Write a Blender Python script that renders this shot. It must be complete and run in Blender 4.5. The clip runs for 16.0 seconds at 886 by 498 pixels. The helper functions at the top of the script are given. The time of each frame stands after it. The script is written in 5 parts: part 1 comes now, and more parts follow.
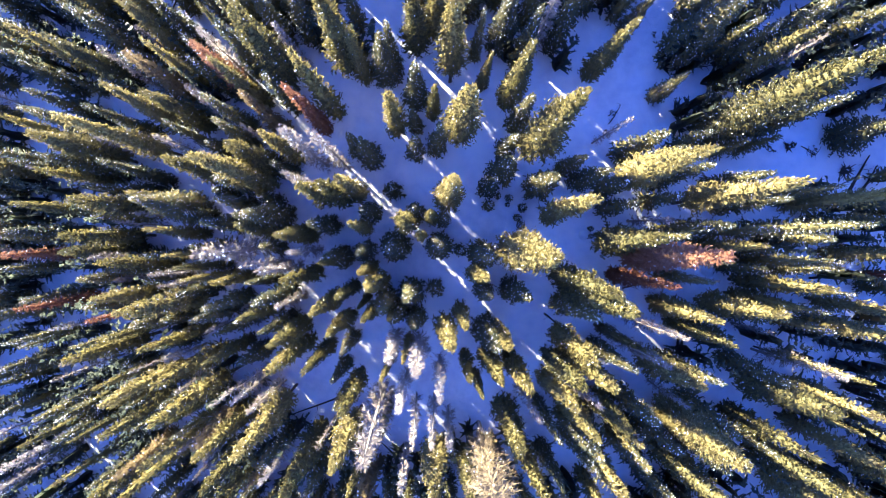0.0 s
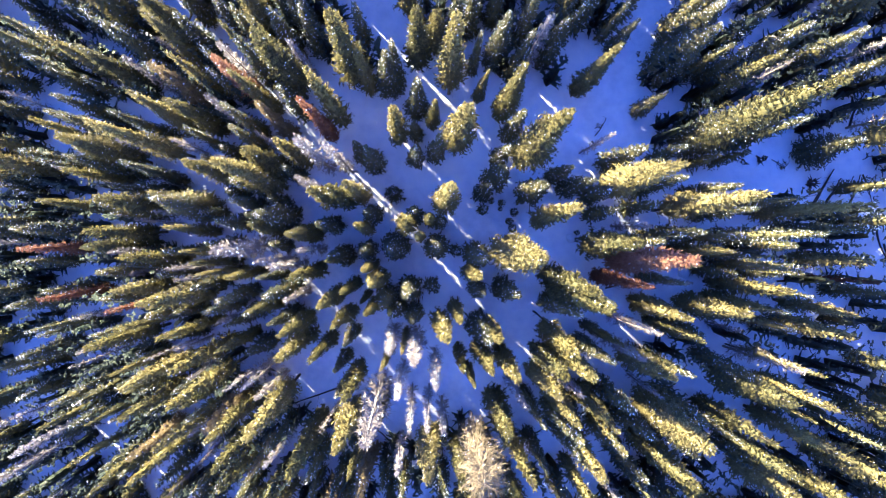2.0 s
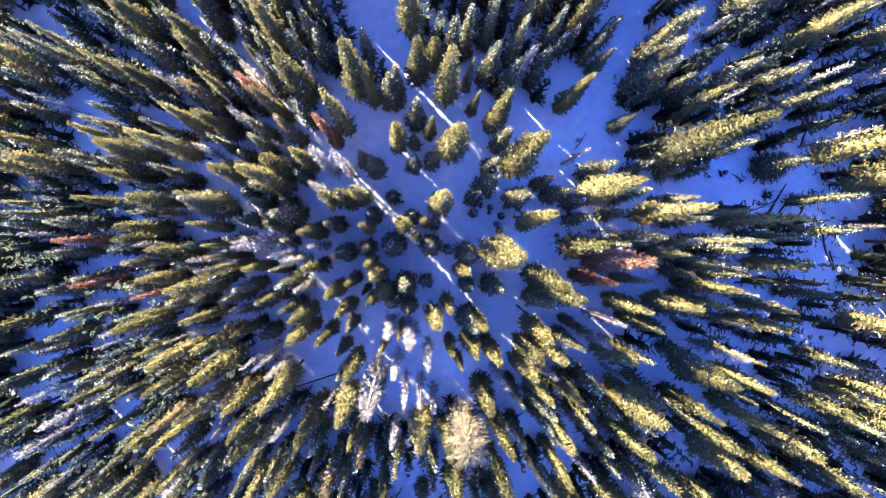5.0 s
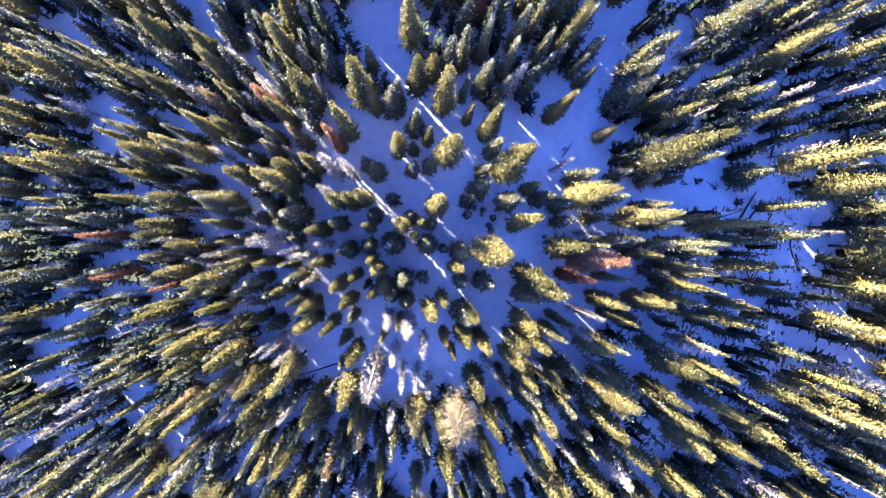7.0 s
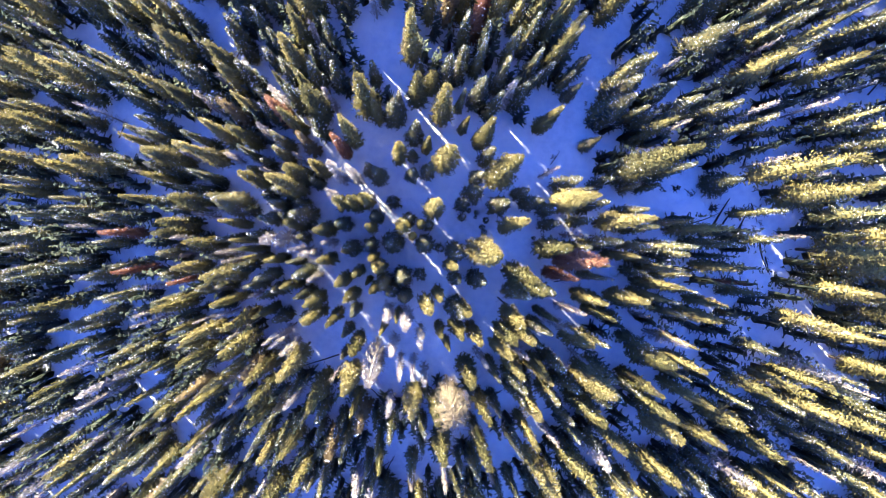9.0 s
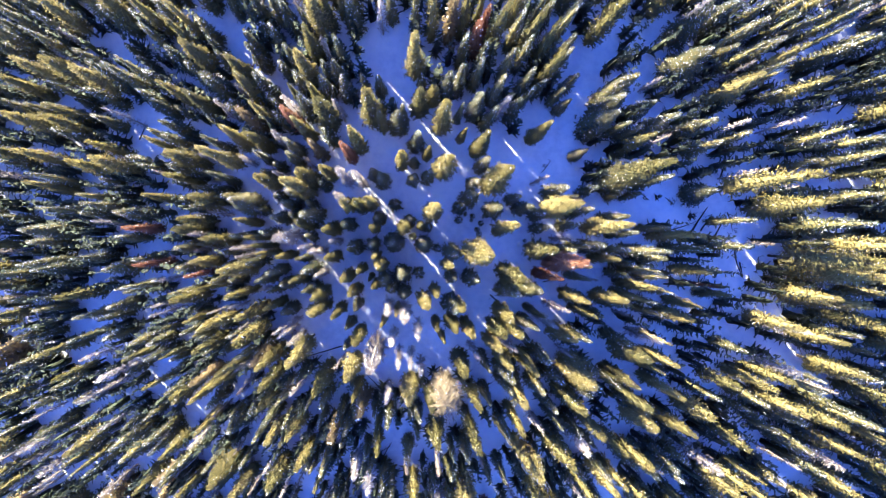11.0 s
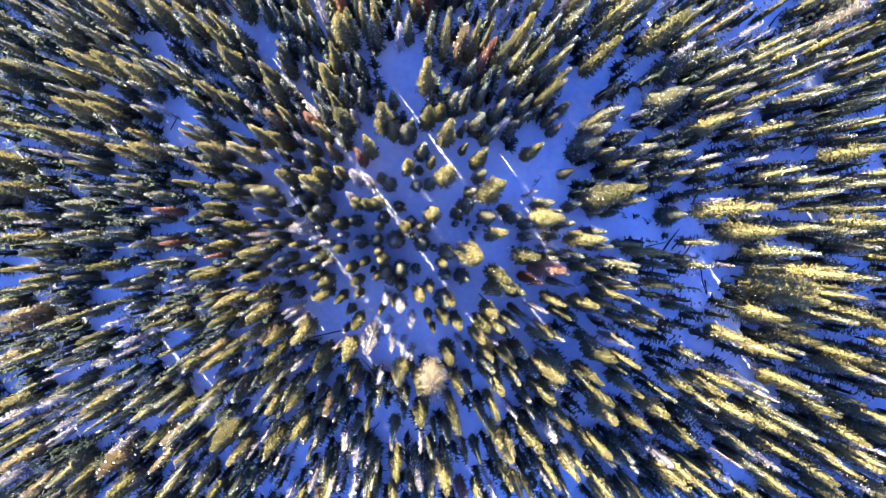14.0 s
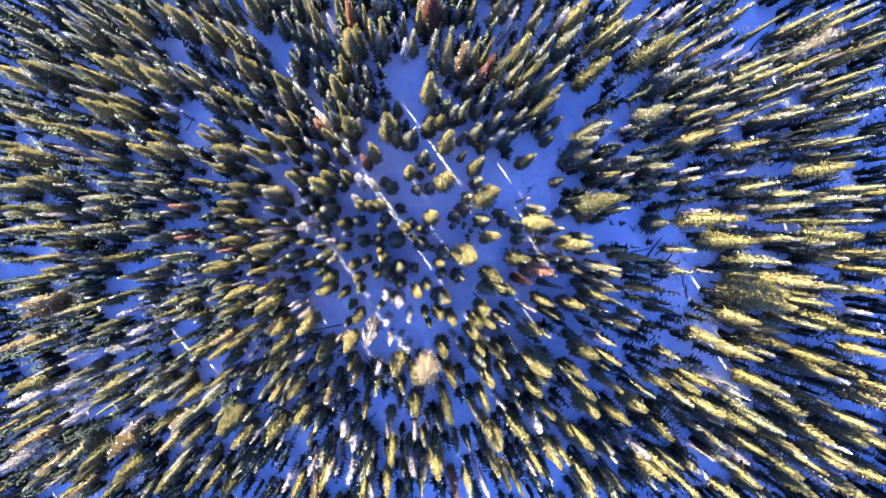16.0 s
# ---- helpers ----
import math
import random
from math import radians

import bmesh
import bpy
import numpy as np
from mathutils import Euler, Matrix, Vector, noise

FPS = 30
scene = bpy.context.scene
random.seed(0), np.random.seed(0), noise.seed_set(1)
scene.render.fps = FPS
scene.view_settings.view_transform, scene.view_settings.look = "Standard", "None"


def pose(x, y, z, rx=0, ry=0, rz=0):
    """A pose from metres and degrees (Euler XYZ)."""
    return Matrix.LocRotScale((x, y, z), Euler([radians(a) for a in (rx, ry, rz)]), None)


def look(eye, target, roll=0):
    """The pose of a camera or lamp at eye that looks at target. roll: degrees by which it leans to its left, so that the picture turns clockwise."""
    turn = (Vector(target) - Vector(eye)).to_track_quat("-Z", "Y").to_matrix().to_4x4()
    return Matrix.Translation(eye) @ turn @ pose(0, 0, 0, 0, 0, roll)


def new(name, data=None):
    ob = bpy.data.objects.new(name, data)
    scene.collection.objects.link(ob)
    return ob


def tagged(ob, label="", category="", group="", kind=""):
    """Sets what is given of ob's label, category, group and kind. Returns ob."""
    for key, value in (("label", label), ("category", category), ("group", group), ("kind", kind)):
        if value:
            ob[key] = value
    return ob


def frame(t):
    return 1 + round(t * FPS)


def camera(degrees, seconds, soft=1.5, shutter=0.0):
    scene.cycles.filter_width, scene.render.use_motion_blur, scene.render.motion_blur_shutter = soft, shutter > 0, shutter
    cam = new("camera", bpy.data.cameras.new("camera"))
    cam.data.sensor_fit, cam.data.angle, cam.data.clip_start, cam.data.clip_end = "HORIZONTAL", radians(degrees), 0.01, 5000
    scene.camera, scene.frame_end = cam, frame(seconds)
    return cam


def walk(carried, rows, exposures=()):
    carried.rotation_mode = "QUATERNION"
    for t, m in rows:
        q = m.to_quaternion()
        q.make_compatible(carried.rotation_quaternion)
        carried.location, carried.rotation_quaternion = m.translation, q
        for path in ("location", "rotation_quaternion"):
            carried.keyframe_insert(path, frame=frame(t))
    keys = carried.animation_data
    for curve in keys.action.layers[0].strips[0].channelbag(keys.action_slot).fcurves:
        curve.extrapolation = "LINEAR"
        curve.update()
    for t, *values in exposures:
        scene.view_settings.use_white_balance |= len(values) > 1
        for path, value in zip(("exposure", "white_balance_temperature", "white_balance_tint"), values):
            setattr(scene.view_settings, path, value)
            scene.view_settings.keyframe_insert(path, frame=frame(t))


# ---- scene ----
cam = camera(81.3, 16.0, soft=0.9)
METRES, EYE, TILT, LEAN, TURN = 36.0, 52.0, -90.8, -1.2, 0.0
ROWS = [
    (0.0, 0.0, 0.0, 0.0, 0.0, 0.0, -0.0),
    (0.5, -0.0023, -0.0244, 0.0002, -0.18, -0.01, -0.28),
    (1.0, -0.0045, -0.0488, 0.0008, -0.35, 0.01, -0.51),
    (1.5, -0.0063, -0.073, 0.001, -0.5, -0.01, -0.72),
    (2.0, -0.0082, -0.098, 0.0019, -0.69, -0.04, -0.9),
    (2.5, -0.0088, -0.1226, 0.0021, -0.83, -0.03, -1.12),
    (3.0, -0.0094, -0.1484, 0.0025, -0.96, -0.07, -1.32),
    (3.5, -0.0105, -0.1742, 0.0018, -1.11, -0.08, -1.52),
    (4.0, -0.0113, -0.1999, 0.0016, -1.25, -0.09, -1.68),
    (6.5, -0.0156, -0.3423, 0.0016, -1.88, -0.19, -2.56),
    (7.0, -0.0162, -0.3748, 0.0011, -1.99, -0.2, -2.73),
    (7.5, -0.0174, -0.4071, 0.0013, -2.1, -0.22, -2.85),
    (8.0, -0.0183, -0.4402, 0.0018, -2.18, -0.24, -3.0),
    (8.5, -0.0191, -0.4739, 0.0021, -2.28, -0.26, -3.15),
    (9.0, -0.0199, -0.5069, 0.0016, -2.37, -0.23, -3.34),
    (11.5, -0.0232, -0.6826, 0.0006, -2.61, -0.13, -4.99),
    (12.0, -0.0239, -0.7187, -0.0001, -2.68, -0.12, -5.75),
    (12.5, -0.0247, -0.7551, -0.0003, -2.73, -0.08, -6.56),
    (13.0, -0.0256, -0.789, 0.0001, -2.77, -0.08, -7.27),
    (13.5, -0.0268, -0.8243, -0.0002, -2.81, -0.06, -8.02),
    (14.0, -0.0273, -0.8593, -0.0006, -2.86, -0.03, -8.56),
    (14.5, -0.0278, -0.894, -0.001, -2.92, 0.01, -9.03),
    (15.0, -0.0285, -0.9296, -0.001, -2.96, 0.03, -9.41),
    (15.5, -0.0295, -0.965, -0.0011, -3.03, 0.09, -9.74),
    (16.0, -0.0308, -0.9992, -0.0016, -3.06, 0.13, -9.99),
]
walk(cam, [(t, pose(0, 0, EYE, TILT, LEAN, TURN) @ pose(METRES * x, METRES * y, METRES * z, 90 + pitch, roll, yaw)) for t, x, y, z, yaw, pitch, roll in ROWS], [(0.0, 3.86, 6000, 12)])

import collections

# ---- sun, sky ----
SUN_FROM = Vector((-0.72, 0.69, 0.0)).normalized()
SUN_HEIGHT = radians(15.0)
sun_data = bpy.data.lights.new("sun", "SUN")
sun_data.energy, sun_data.angle, sun_data.color = 4.6, radians(0.53), (1.0, 0.84, 0.55)
sun = new("sun", sun_data)
toward = SUN_FROM * math.cos(SUN_HEIGHT) + Vector((0, 0, math.sin(SUN_HEIGHT)))
sun.matrix_world = look(toward * 200, (0, 0, 0))

world = bpy.data.worlds.new("winter_sky")
scene.world = world
world.use_nodes = True
wn = world.node_tree
wn.nodes.clear()
sky = wn.nodes.new("ShaderNodeTexSky")
sky.sky_type, sky.sun_disc, sky.sun_elevation = "NISHITA", False, SUN_HEIGHT
sky.sun_rotation = math.atan2(SUN_FROM.x, SUN_FROM.y)
sky.altitude, sky.air_density, sky.dust_density, sky.ozone_density = 2600, 1.0, 0.2, 1.5
deep = wn.nodes.new("ShaderNodeHueSaturation")
deep.inputs["Saturation"].default_value, deep.inputs["Hue"].default_value = 1.3, 0.531
back = wn.nodes.new("ShaderNodeBackground")
back.inputs["Strength"].default_value = 0.078
wout = wn.nodes.new("ShaderNodeOutputWorld")
wn.links.new(sky.outputs[0], deep.inputs["Color"])
wn.links.new(deep.outputs[0], back.inputs["Color"])
wn.links.new(back.outputs[0], wout.inputs["Surface"])


# ---- materials ----
def material(name):
    m = bpy.data.materials.new(name)
    m.use_nodes = True
    m.node_tree.nodes.clear()
    return m, m.node_tree.nodes, m.node_tree.links


def ramp(nodes, stops):
    r = nodes.new("ShaderNodeValToRGB")
    while len(r.color_ramp.elements) < len(stops):
        r.color_ramp.elements.new(0.5)
    for e, (at, colour) in zip(r.color_ramp.elements, stops):
        e.position, e.color = at, (*colour, 1)
    return r


def needle_material(name, dark, mid, bright, through_light=0.5, spread=0.5):
    """Needles: each tree has its own tint, each spray its own shade."""
    m, n, l = material(name)
    info, geo, tex = n.new("ShaderNodeObjectInfo"), n.new("ShaderNodeNewGeometry"), n.new("ShaderNodeTexNoise")
    tex.inputs["Scale"].default_value, tex.inputs["Detail"].default_value = 0.7, 3
    coord = n.new("ShaderNodeTexCoord")
    l.new(coord.outputs["Object"], tex.inputs["Vector"])
    add, mul, mul2, sub = (n.new("ShaderNodeMath") for _ in range(4))
    mul.operation, mul2.operation, sub.operation = "MULTIPLY", "MULTIPLY", "ADD"
    l.new(info.outputs["Random"], mul.inputs[0])
    mul.inputs[1].default_value = spread
    l.new(geo.outputs["Random Per Island"], mul2.inputs[0])
    mul2.inputs[1].default_value = 0.14
    l.new(mul.outputs[0], add.inputs[0])
    l.new(mul2.outputs[0], add.inputs[1])
    grain = n.new("ShaderNodeMath")
    grain.operation = "MULTIPLY_ADD"
    l.new(tex.outputs["Fac"], grain.inputs[0])
    grain.inputs[1].default_value, grain.inputs[2].default_value = 0.5, -0.17
    l.new(add.outputs[0], sub.inputs[0])
    l.new(grain.outputs[0], sub.inputs[1])
    tips, contrast = n.new("ShaderNodeTexNoise"), n.new("ShaderNodeMath")
    tips.inputs["Scale"].default_value, tips.inputs["Detail"].default_value = 5.5, 4
    l.new(coord.outputs["Object"], tips.inputs["Vector"])
    contrast.operation = "MULTIPLY_ADD"
    l.new(tips.outputs["Fac"], contrast.inputs[0])
    contrast.inputs[1].default_value, contrast.inputs[2].default_value = 0.8, -0.35
    total = n.new("ShaderNodeMath")
    l.new(sub.outputs[0], total.inputs[0])
    l.new(contrast.outputs[0], total.inputs[1])
    r = ramp(n, [(0.0, dark), (0.45, mid), (0.9, bright)])
    l.new(total.outputs[0], r.inputs["Fac"])
    p = n.new("ShaderNodeBsdfPrincipled")
    p.inputs["Roughness"].default_value = 0.6
    p.inputs["Specular IOR Level"].default_value = 0.15
    flat, outward, turned, whole = n.new("ShaderNodeVectorMath"), n.new("ShaderNodeVectorMath"), n.new("ShaderNodeVectorTransform"), n.new("ShaderNodeVectorMath")
    flat.operation, outward.operation, whole.operation = "MULTIPLY", "NORMALIZE", "MULTIPLY_ADD"
    l.new(coord.outputs["Object"], flat.inputs[0])
    flat.inputs[1].default_value = (1, 1, 0.03)
    l.new(flat.outputs[0], outward.inputs[0])
    turned.vector_type, turned.convert_from, turned.convert_to = "NORMAL", "OBJECT", "WORLD"
    l.new(outward.outputs[0], turned.inputs[0])
    l.new(turned.outputs[0], whole.inputs[0])
    whole.inputs[1].default_value = (1.1, 1.1, 1.1)
    l.new(geo.outputs["Normal"], whole.inputs[2])
    tufted = n.new("ShaderNodeVectorMath")
    tufted.operation = "NORMALIZE"
    l.new(whole.outputs[0], tufted.inputs[0])
    l.new(tufted.outputs[0], p.inputs["Normal"])
    l.new(r.outputs["Color"], p.inputs["Base Color"])
    tr = n.new("ShaderNodeBsdfTranslucent")
    l.new(r.outputs["Color"], tr.inputs["Color"])
    mix, out = n.new("ShaderNodeMixShader"), n.new("ShaderNodeOutputMaterial")
    mix.inputs[0].default_value = through_light
    l.new(p.outputs[0], mix.inputs[1])
    l.new(tr.outputs[0], mix.inputs[2])
    l.new(mix.outputs[0], out.inputs["Surface"])
    return m


def bark_material(name, dark, light):
    m, n, l = material(name)
    coord, tex, fine = n.new("ShaderNodeTexCoord"), n.new("ShaderNodeTexNoise"), n.new("ShaderNodeTexNoise")
    stretch = n.new("ShaderNodeMapping")
    stretch.inputs["Scale"].default_value = (6, 6, 1.2)
    l.new(coord.outputs["Object"], stretch.inputs["Vector"])
    l.new(stretch.outputs[0], tex.inputs["Vector"])
    tex.inputs["Scale"].default_value, tex.inputs["Detail"].default_value = 2.0, 6
    l.new(coord.outputs["Object"], fine.inputs["Vector"])
    fine.inputs["Scale"].default_value = 25
    r = ramp(n, [(0.3, dark), (0.7, light)])
    l.new(tex.outputs["Fac"], r.inputs["Fac"])
    bump = n.new("ShaderNodeBump")
    bump.inputs["Strength"].default_value, bump.inputs["Distance"].default_value = 0.6, 0.03
    l.new(fine.outputs["Fac"], bump.inputs["Height"])
    p, out = n.new("ShaderNodeBsdfPrincipled"), n.new("ShaderNodeOutputMaterial")
    p.inputs["Roughness"].default_value = 0.85
    l.new(r.outputs["Color"], p.inputs["Base Color"])
    l.new(bump.outputs[0], p.inputs["Normal"])
    l.new(p.outputs[0], out.inputs["Surface"])
    return m


def snow_material(name, drift):
    """Dry snow, with wind ripple and crust at two scales."""
    m, n, l = material(name)
    coord, big, small, grit = n.new("ShaderNodeTexCoord"), n.new("ShaderNodeTexNoise"), n.new("ShaderNodeTexNoise"), n.new("ShaderNodeTexNoise")
    for tex, scale, detail in ((big, 0.09, 5), (small, 1.1, 6), (grit, 7.0, 4)):
        l.new(coord.outputs["Object"], tex.inputs["Vector"])
        tex.inputs["Scale"].default_value, tex.inputs["Detail"].default_value = scale, detail
    mixed = n.new("ShaderNodeMath")
    mixed.operation = "MULTIPLY_ADD"
    l.new(small.outputs["Fac"], mixed.inputs[0])
    mixed.inputs[1].default_value = 0.6
    l.new(big.outputs["Fac"], mixed.inputs[2])
    r = ramp(n, [(0.55, (0.62, 0.67, 0.74)), (0.8, (0.78, 0.815, 0.86)), (1.0, (0.87, 0.89, 0.91))])
    l.new(mixed.outputs[0], r.inputs["Fac"])
    b1, b2 = n.new("ShaderNodeBump"), n.new("ShaderNodeBump")
    b1.inputs["Strength"].default_value, b1.inputs["Distance"].default_value = 0.7, drift
    b2.inputs["Strength"].default_value, b2.inputs["Distance"].default_value = 0.5, 0.03
    l.new(small.outputs["Fac"], b1.inputs["Height"])
    l.new(grit.outputs["Fac"], b2.inputs["Height"])
    l.new(b1.outputs[0], b2.inputs["Normal"])
    p, out = n.new("ShaderNodeBsdfPrincipled"), n.new("ShaderNodeOutputMaterial")
    p.inputs["Roughness"].default_value = 0.7
    p.inputs["Specular IOR Level"].default_value = 0.2
    l.new(r.outputs["Color"], p.inputs["Base Color"])
    l.new(b2.outputs[0], p.inputs["Normal"])
    l.new(p.outputs[0], out.inputs["Surface"])
    return m


NEEDLES_SPRUCE = needle_material("spruce_needles", (0.06, 0.066, 0.028), (0.218, 0.195, 0.062), (0.385, 0.335, 0.15))
NEEDLES_PINE = needle_material("pine_needles", (0.067, 0.073, 0.032), (0.242, 0.212, 0.075), (0.415, 0.365, 0.18))
# Darker copy of the spruce needles, with shade painted into the colour.
NEEDLES_SHADED = needle_material("shaded_needles", (0.034, 0.052, 0.05), (0.084, 0.111, 0.093), (0.15, 0.166, 0.112))
NEEDLES_BROWN = needle_material("browning_needles", (0.09, 0.068, 0.036), (0.2, 0.152, 0.078), (0.32, 0.262, 0.15))
NEEDLES_RED = needle_material("rust_red_needles", (0.105, 0.044, 0.027), (0.225, 0.105, 0.062), (0.43, 0.245, 0.155))
TWIGS_GREY = needle_material("grey_dead_twigs", (0.12, 0.105, 0.095), (0.25, 0.225, 0.205), (0.46, 0.43, 0.4), 0.08)
TWIGS_STRAW = needle_material("straw_dead_twigs", (0.07, 0.052, 0.032), (0.14, 0.112, 0.07), (0.25, 0.21, 0.145), 0.08)
# Twigs and old needles, dimmed to paint the shade between boughs.
INNER = needle_material("shade_dimmed_twigs_and_old_needles", (0.04, 0.05, 0.03), (0.14, 0.125, 0.052), (0.25, 0.215, 0.09), 0.3)
BARK_LIVE = bark_material("spruce_bark", (0.035, 0.026, 0.02), (0.11, 0.085, 0.065))
BARK_DEAD = bark_material("bleached_dead_wood", (0.16, 0.14, 0.125), (0.40, 0.36, 0.32))
BARK_LOG = bark_material("wet_dark_log", (0.02, 0.016, 0.013), (0.07, 0.055, 0.045))
SNOW_GROUND = snow_material("ground_snow", 0.12)
SNOW_BRANCH = snow_material("branch_snow", 0.02)


# ---- the hillside ----
def slope(x, y):
    """Height of the hillside: a bench that falls away to the south-west."""
    u = 0.75 * x + 0.66 * y
    s = u - 4
    soft = math.log1p(math.exp(min(-s / 5, 60))) * 5
    far = math.log1p(math.exp(min((-s - 45) / 8, 60))) * 8
    return 5.0 + 0.03 * min(max(u, -10), 200) - 0.34 * soft + 0.19 * far


def relief(x, y):
    """Drifts and hollows of the snow."""
    near = max(0.0, 1 - math.hypot(x, y) / 400)
    return near * (0.35 * noise.noise((x * 0.11, y * 0.11, 2)) + 0.16 * noise.noise((x * 0.42, y * 0.42, 7)) + 0.05 * noise.noise((x * 1.3, y * 1.3, 4)))


def height(x, y):
    return slope(x, y) + relief(x, y)


def spaced(reach, step, end):
    """Coordinates that lie step apart out to reach and then ever wider apart to end."""
    half, gap = list(np.arange(0, reach, step)), step
    while half[-1] < end:
        gap *= 1.35
        half.append(half[-1] + gap)
    return [-v for v in half[:0:-1]] + half


def build_ground():
    xs, ys = spaced(100, 0.8, 4000), spaced(75, 0.8, 4000)
    verts = [(x, y, height(x, y)) for y in ys for x in xs]
    w = len(xs)
    faces = [(j * w + i, j * w + i + 1, (j + 1) * w + i + 1, (j + 1) * w + i) for j in range(len(ys) - 1) for i in range(w - 1)]
    me = bpy.data.meshes.new("ground")
    me.from_pydata(verts, [], faces)
    me.materials.append(SNOW_GROUND)
    me.polygons.foreach_set("use_smooth", [True] * len(faces))
    tagged(new("ground", me), "wind-rippled snow on a forested hillside, mostly in blue shade", "ground", kind="structure")


build_ground()


# ---- building blocks of trees ----
def mesh_of(name, verts, faces, mat, inner=0):
    """A mesh of one material; its first faces may be a crown's inside, in a shade-dimmed colour."""
    me = bpy.data.meshes.new(name)
    me.from_pydata([tuple(v) for v in verts], [], faces)
    me.materials.append(mat)
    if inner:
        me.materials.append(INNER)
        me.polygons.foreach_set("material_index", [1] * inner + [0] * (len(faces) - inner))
    return me


def part(name, me, parent, label=""):
    ob = new(name, me)
    ob.parent = parent
    return tagged(ob, label)


def tube(verts, faces, points, radii, sides=6):
    """A tapered limb through the points."""
    start = len(verts)
    for n, (p, r) in enumerate(zip(points, radii)):
        way = (Vector(points[min(n + 1, len(points) - 1)]) - Vector(points[max(n - 1, 0)])).normalized()
        side = way.orthogonal().normalized()
        over = way.cross(side)
        for k in range(sides):
            a = 2 * math.pi * k / sides
            verts.append(Vector(p) + r * (math.cos(a) * side + math.sin(a) * over))
    for n in range(len(points) - 1):
        for k in range(sides):
            a, b = start + n * sides + k, start + n * sides + (k + 1) % sides
            faces.append((a, b, b + sides, a + sides))
    faces.append(tuple(start + (len(points) - 1) * sides + k for k in range(sides)))


def spray(verts, faces, rnd, base, way, length, width):
    """One pointed spray of needles, turned at random about its own axis."""
    side = way.cross(Vector((rnd.uniform(-1, 1), rnd.uniform(-1, 1), rnd.uniform(-1, 1)))).normalized() * (width / 2)
    n = len(verts)
    low = base + way * (length * 0.18)
    verts += [low + side, base + way * length, low - side]
    faces.append((n, n + 1, n + 2))


def clump(verts, faces, rnd, at, size):
    """A small pillow of snow."""
    n = len(verts)
    for d in ((1, 0, 0), (0, 1, 0), (-1, 0, 0), (0, -1, 0), (0, 0, 0.7)):
        verts.append(at + Vector(d) * size * rnd.uniform(0.6, 1.2))
    for k in range(4):
        faces.append((n + k, n + (k + 1) % 4, n + 4))


def trunk_mesh(rnd, tall, thick, mat, top=0.97):
    verts, faces, points = [], [], []
    bend = Vector((rnd.uniform(-1, 1), rnd.uniform(-1, 1), 0)) * 0.012 * tall
    for k in range(5):
        f = k / 4
        points.append(Vector((0, 0, -0.6)) + Vector((0, 0, (tall * top + 0.6) * f)) + bend * math.sin(f * 3.1))
    tube(verts, faces, points, [thick * (1.15 if k == 0 else 1) * (1 - 0.93 * k / 4) for k in range(5)], 6)
    return mesh_of("trunk", verts, faces, mat)


def blade(verts, faces, base, way, side, length, width):
    """A flat branchlet: two triangles that meet along its rib."""
    n = len(verts)
    mid = base + way * (length * 0.45)
    verts += [base, mid + side * (width / 2), base + way * length, mid - side * (width / 2)]
    faces += [(n, n + 1, n + 2), (n, n + 2, n + 3)]


def bough(limbs, slats, verts, faces, rnd, root, out, across, long, wide, sag, count, size, thick, rise=0.35):
    """One bough: a thin limb with branchlets to both sides, each ending in sprays of needles."""
    up = Vector((0, 0, 1))
    end = (out * long - up * sag).normalized()
    blade(limbs, slats, root + end * long * 0.06, end, across, long * 0.9, min(0.2, 0.3 * wide) + 0.03)
    twigs = max(2, round(count * 0.34))
    for q in range(twigs):
        s = 0.34 + 0.6 * (q + rnd.random()) / twigs
        hand = rnd.choice((-1, 1))
        way = (end * rnd.uniform(0.3, 1.0) + across * hand * rnd.uniform(0.3, 1.0) + up * rnd.uniform(-0.35, rise)).normalized()
        reach = (0.16 + wide * 0.55 * (1.15 - s)) * rnd.uniform(0.7, 1.25)
        at = root + end * long * s
        tilt = (way.cross(up) + up * rnd.uniform(-0.7, 0.7)).normalized()
        blade(limbs, slats, at, way, tilt, reach, 0.05 + 0.3 * reach)
        for _ in range(3):
            spot = at + way * reach * rnd.uniform(0.3, 1.0)
            turn = (way + Vector((rnd.uniform(-0.8, 0.8), rnd.uniform(-0.8, 0.8), rnd.uniform(-0.4, 0.9)))).normalized()
            spray(verts, faces, rnd, spot - turn * size * 0.2, turn, size * rnd.uniform(0.65, 1.3), thick * rnd.uniform(0.7, 1.35))


def inner_mass(verts, faces, rnd, low, high, radius_at, step=0.8, sides=7):
    """The dense heart of a crown, deep behind the boughs: ragged rings round the stem, added to block sunlight."""
    rings, z, flare = [], low, 1.0
    while z < high:
        flare = 1.8 - flare
        rings.append(len(verts))
        for k in range(sides):
            a = 6.283 * (k + rnd.uniform(-0.3, 0.3)) / sides
            r = radius_at(z) * flare * rnd.uniform(0.75, 1.2)
            verts.append(Vector((math.cos(a) * r, math.sin(a) * r, z + rnd.uniform(-0.2, 0.2) * step)))
        z += step
    for p, q in zip(rings, rings[1:]):
        for k in range(sides):
            n = (k + 1) % sides
            faces.extend([(p + k, p + n, q + k), (p + n, q + n, q + k)])


def dead_boughs(verts, faces, rnd, low, high, radius):
    """Thin bare boughs on the shaded stem below a crown."""
    z = low
    while z < high:
        for _ in range(3):
            a = rnd.random() * 6.283
            out = Vector((math.cos(a), math.sin(a), rnd.uniform(-0.35, 0.15))).normalized()
            spray(verts, faces, rnd, Vector((0, 0, z)), out, radius * rnd.uniform(0.3, 0.75), 0.06)
        z += rnd.uniform(0.25, 0.5)


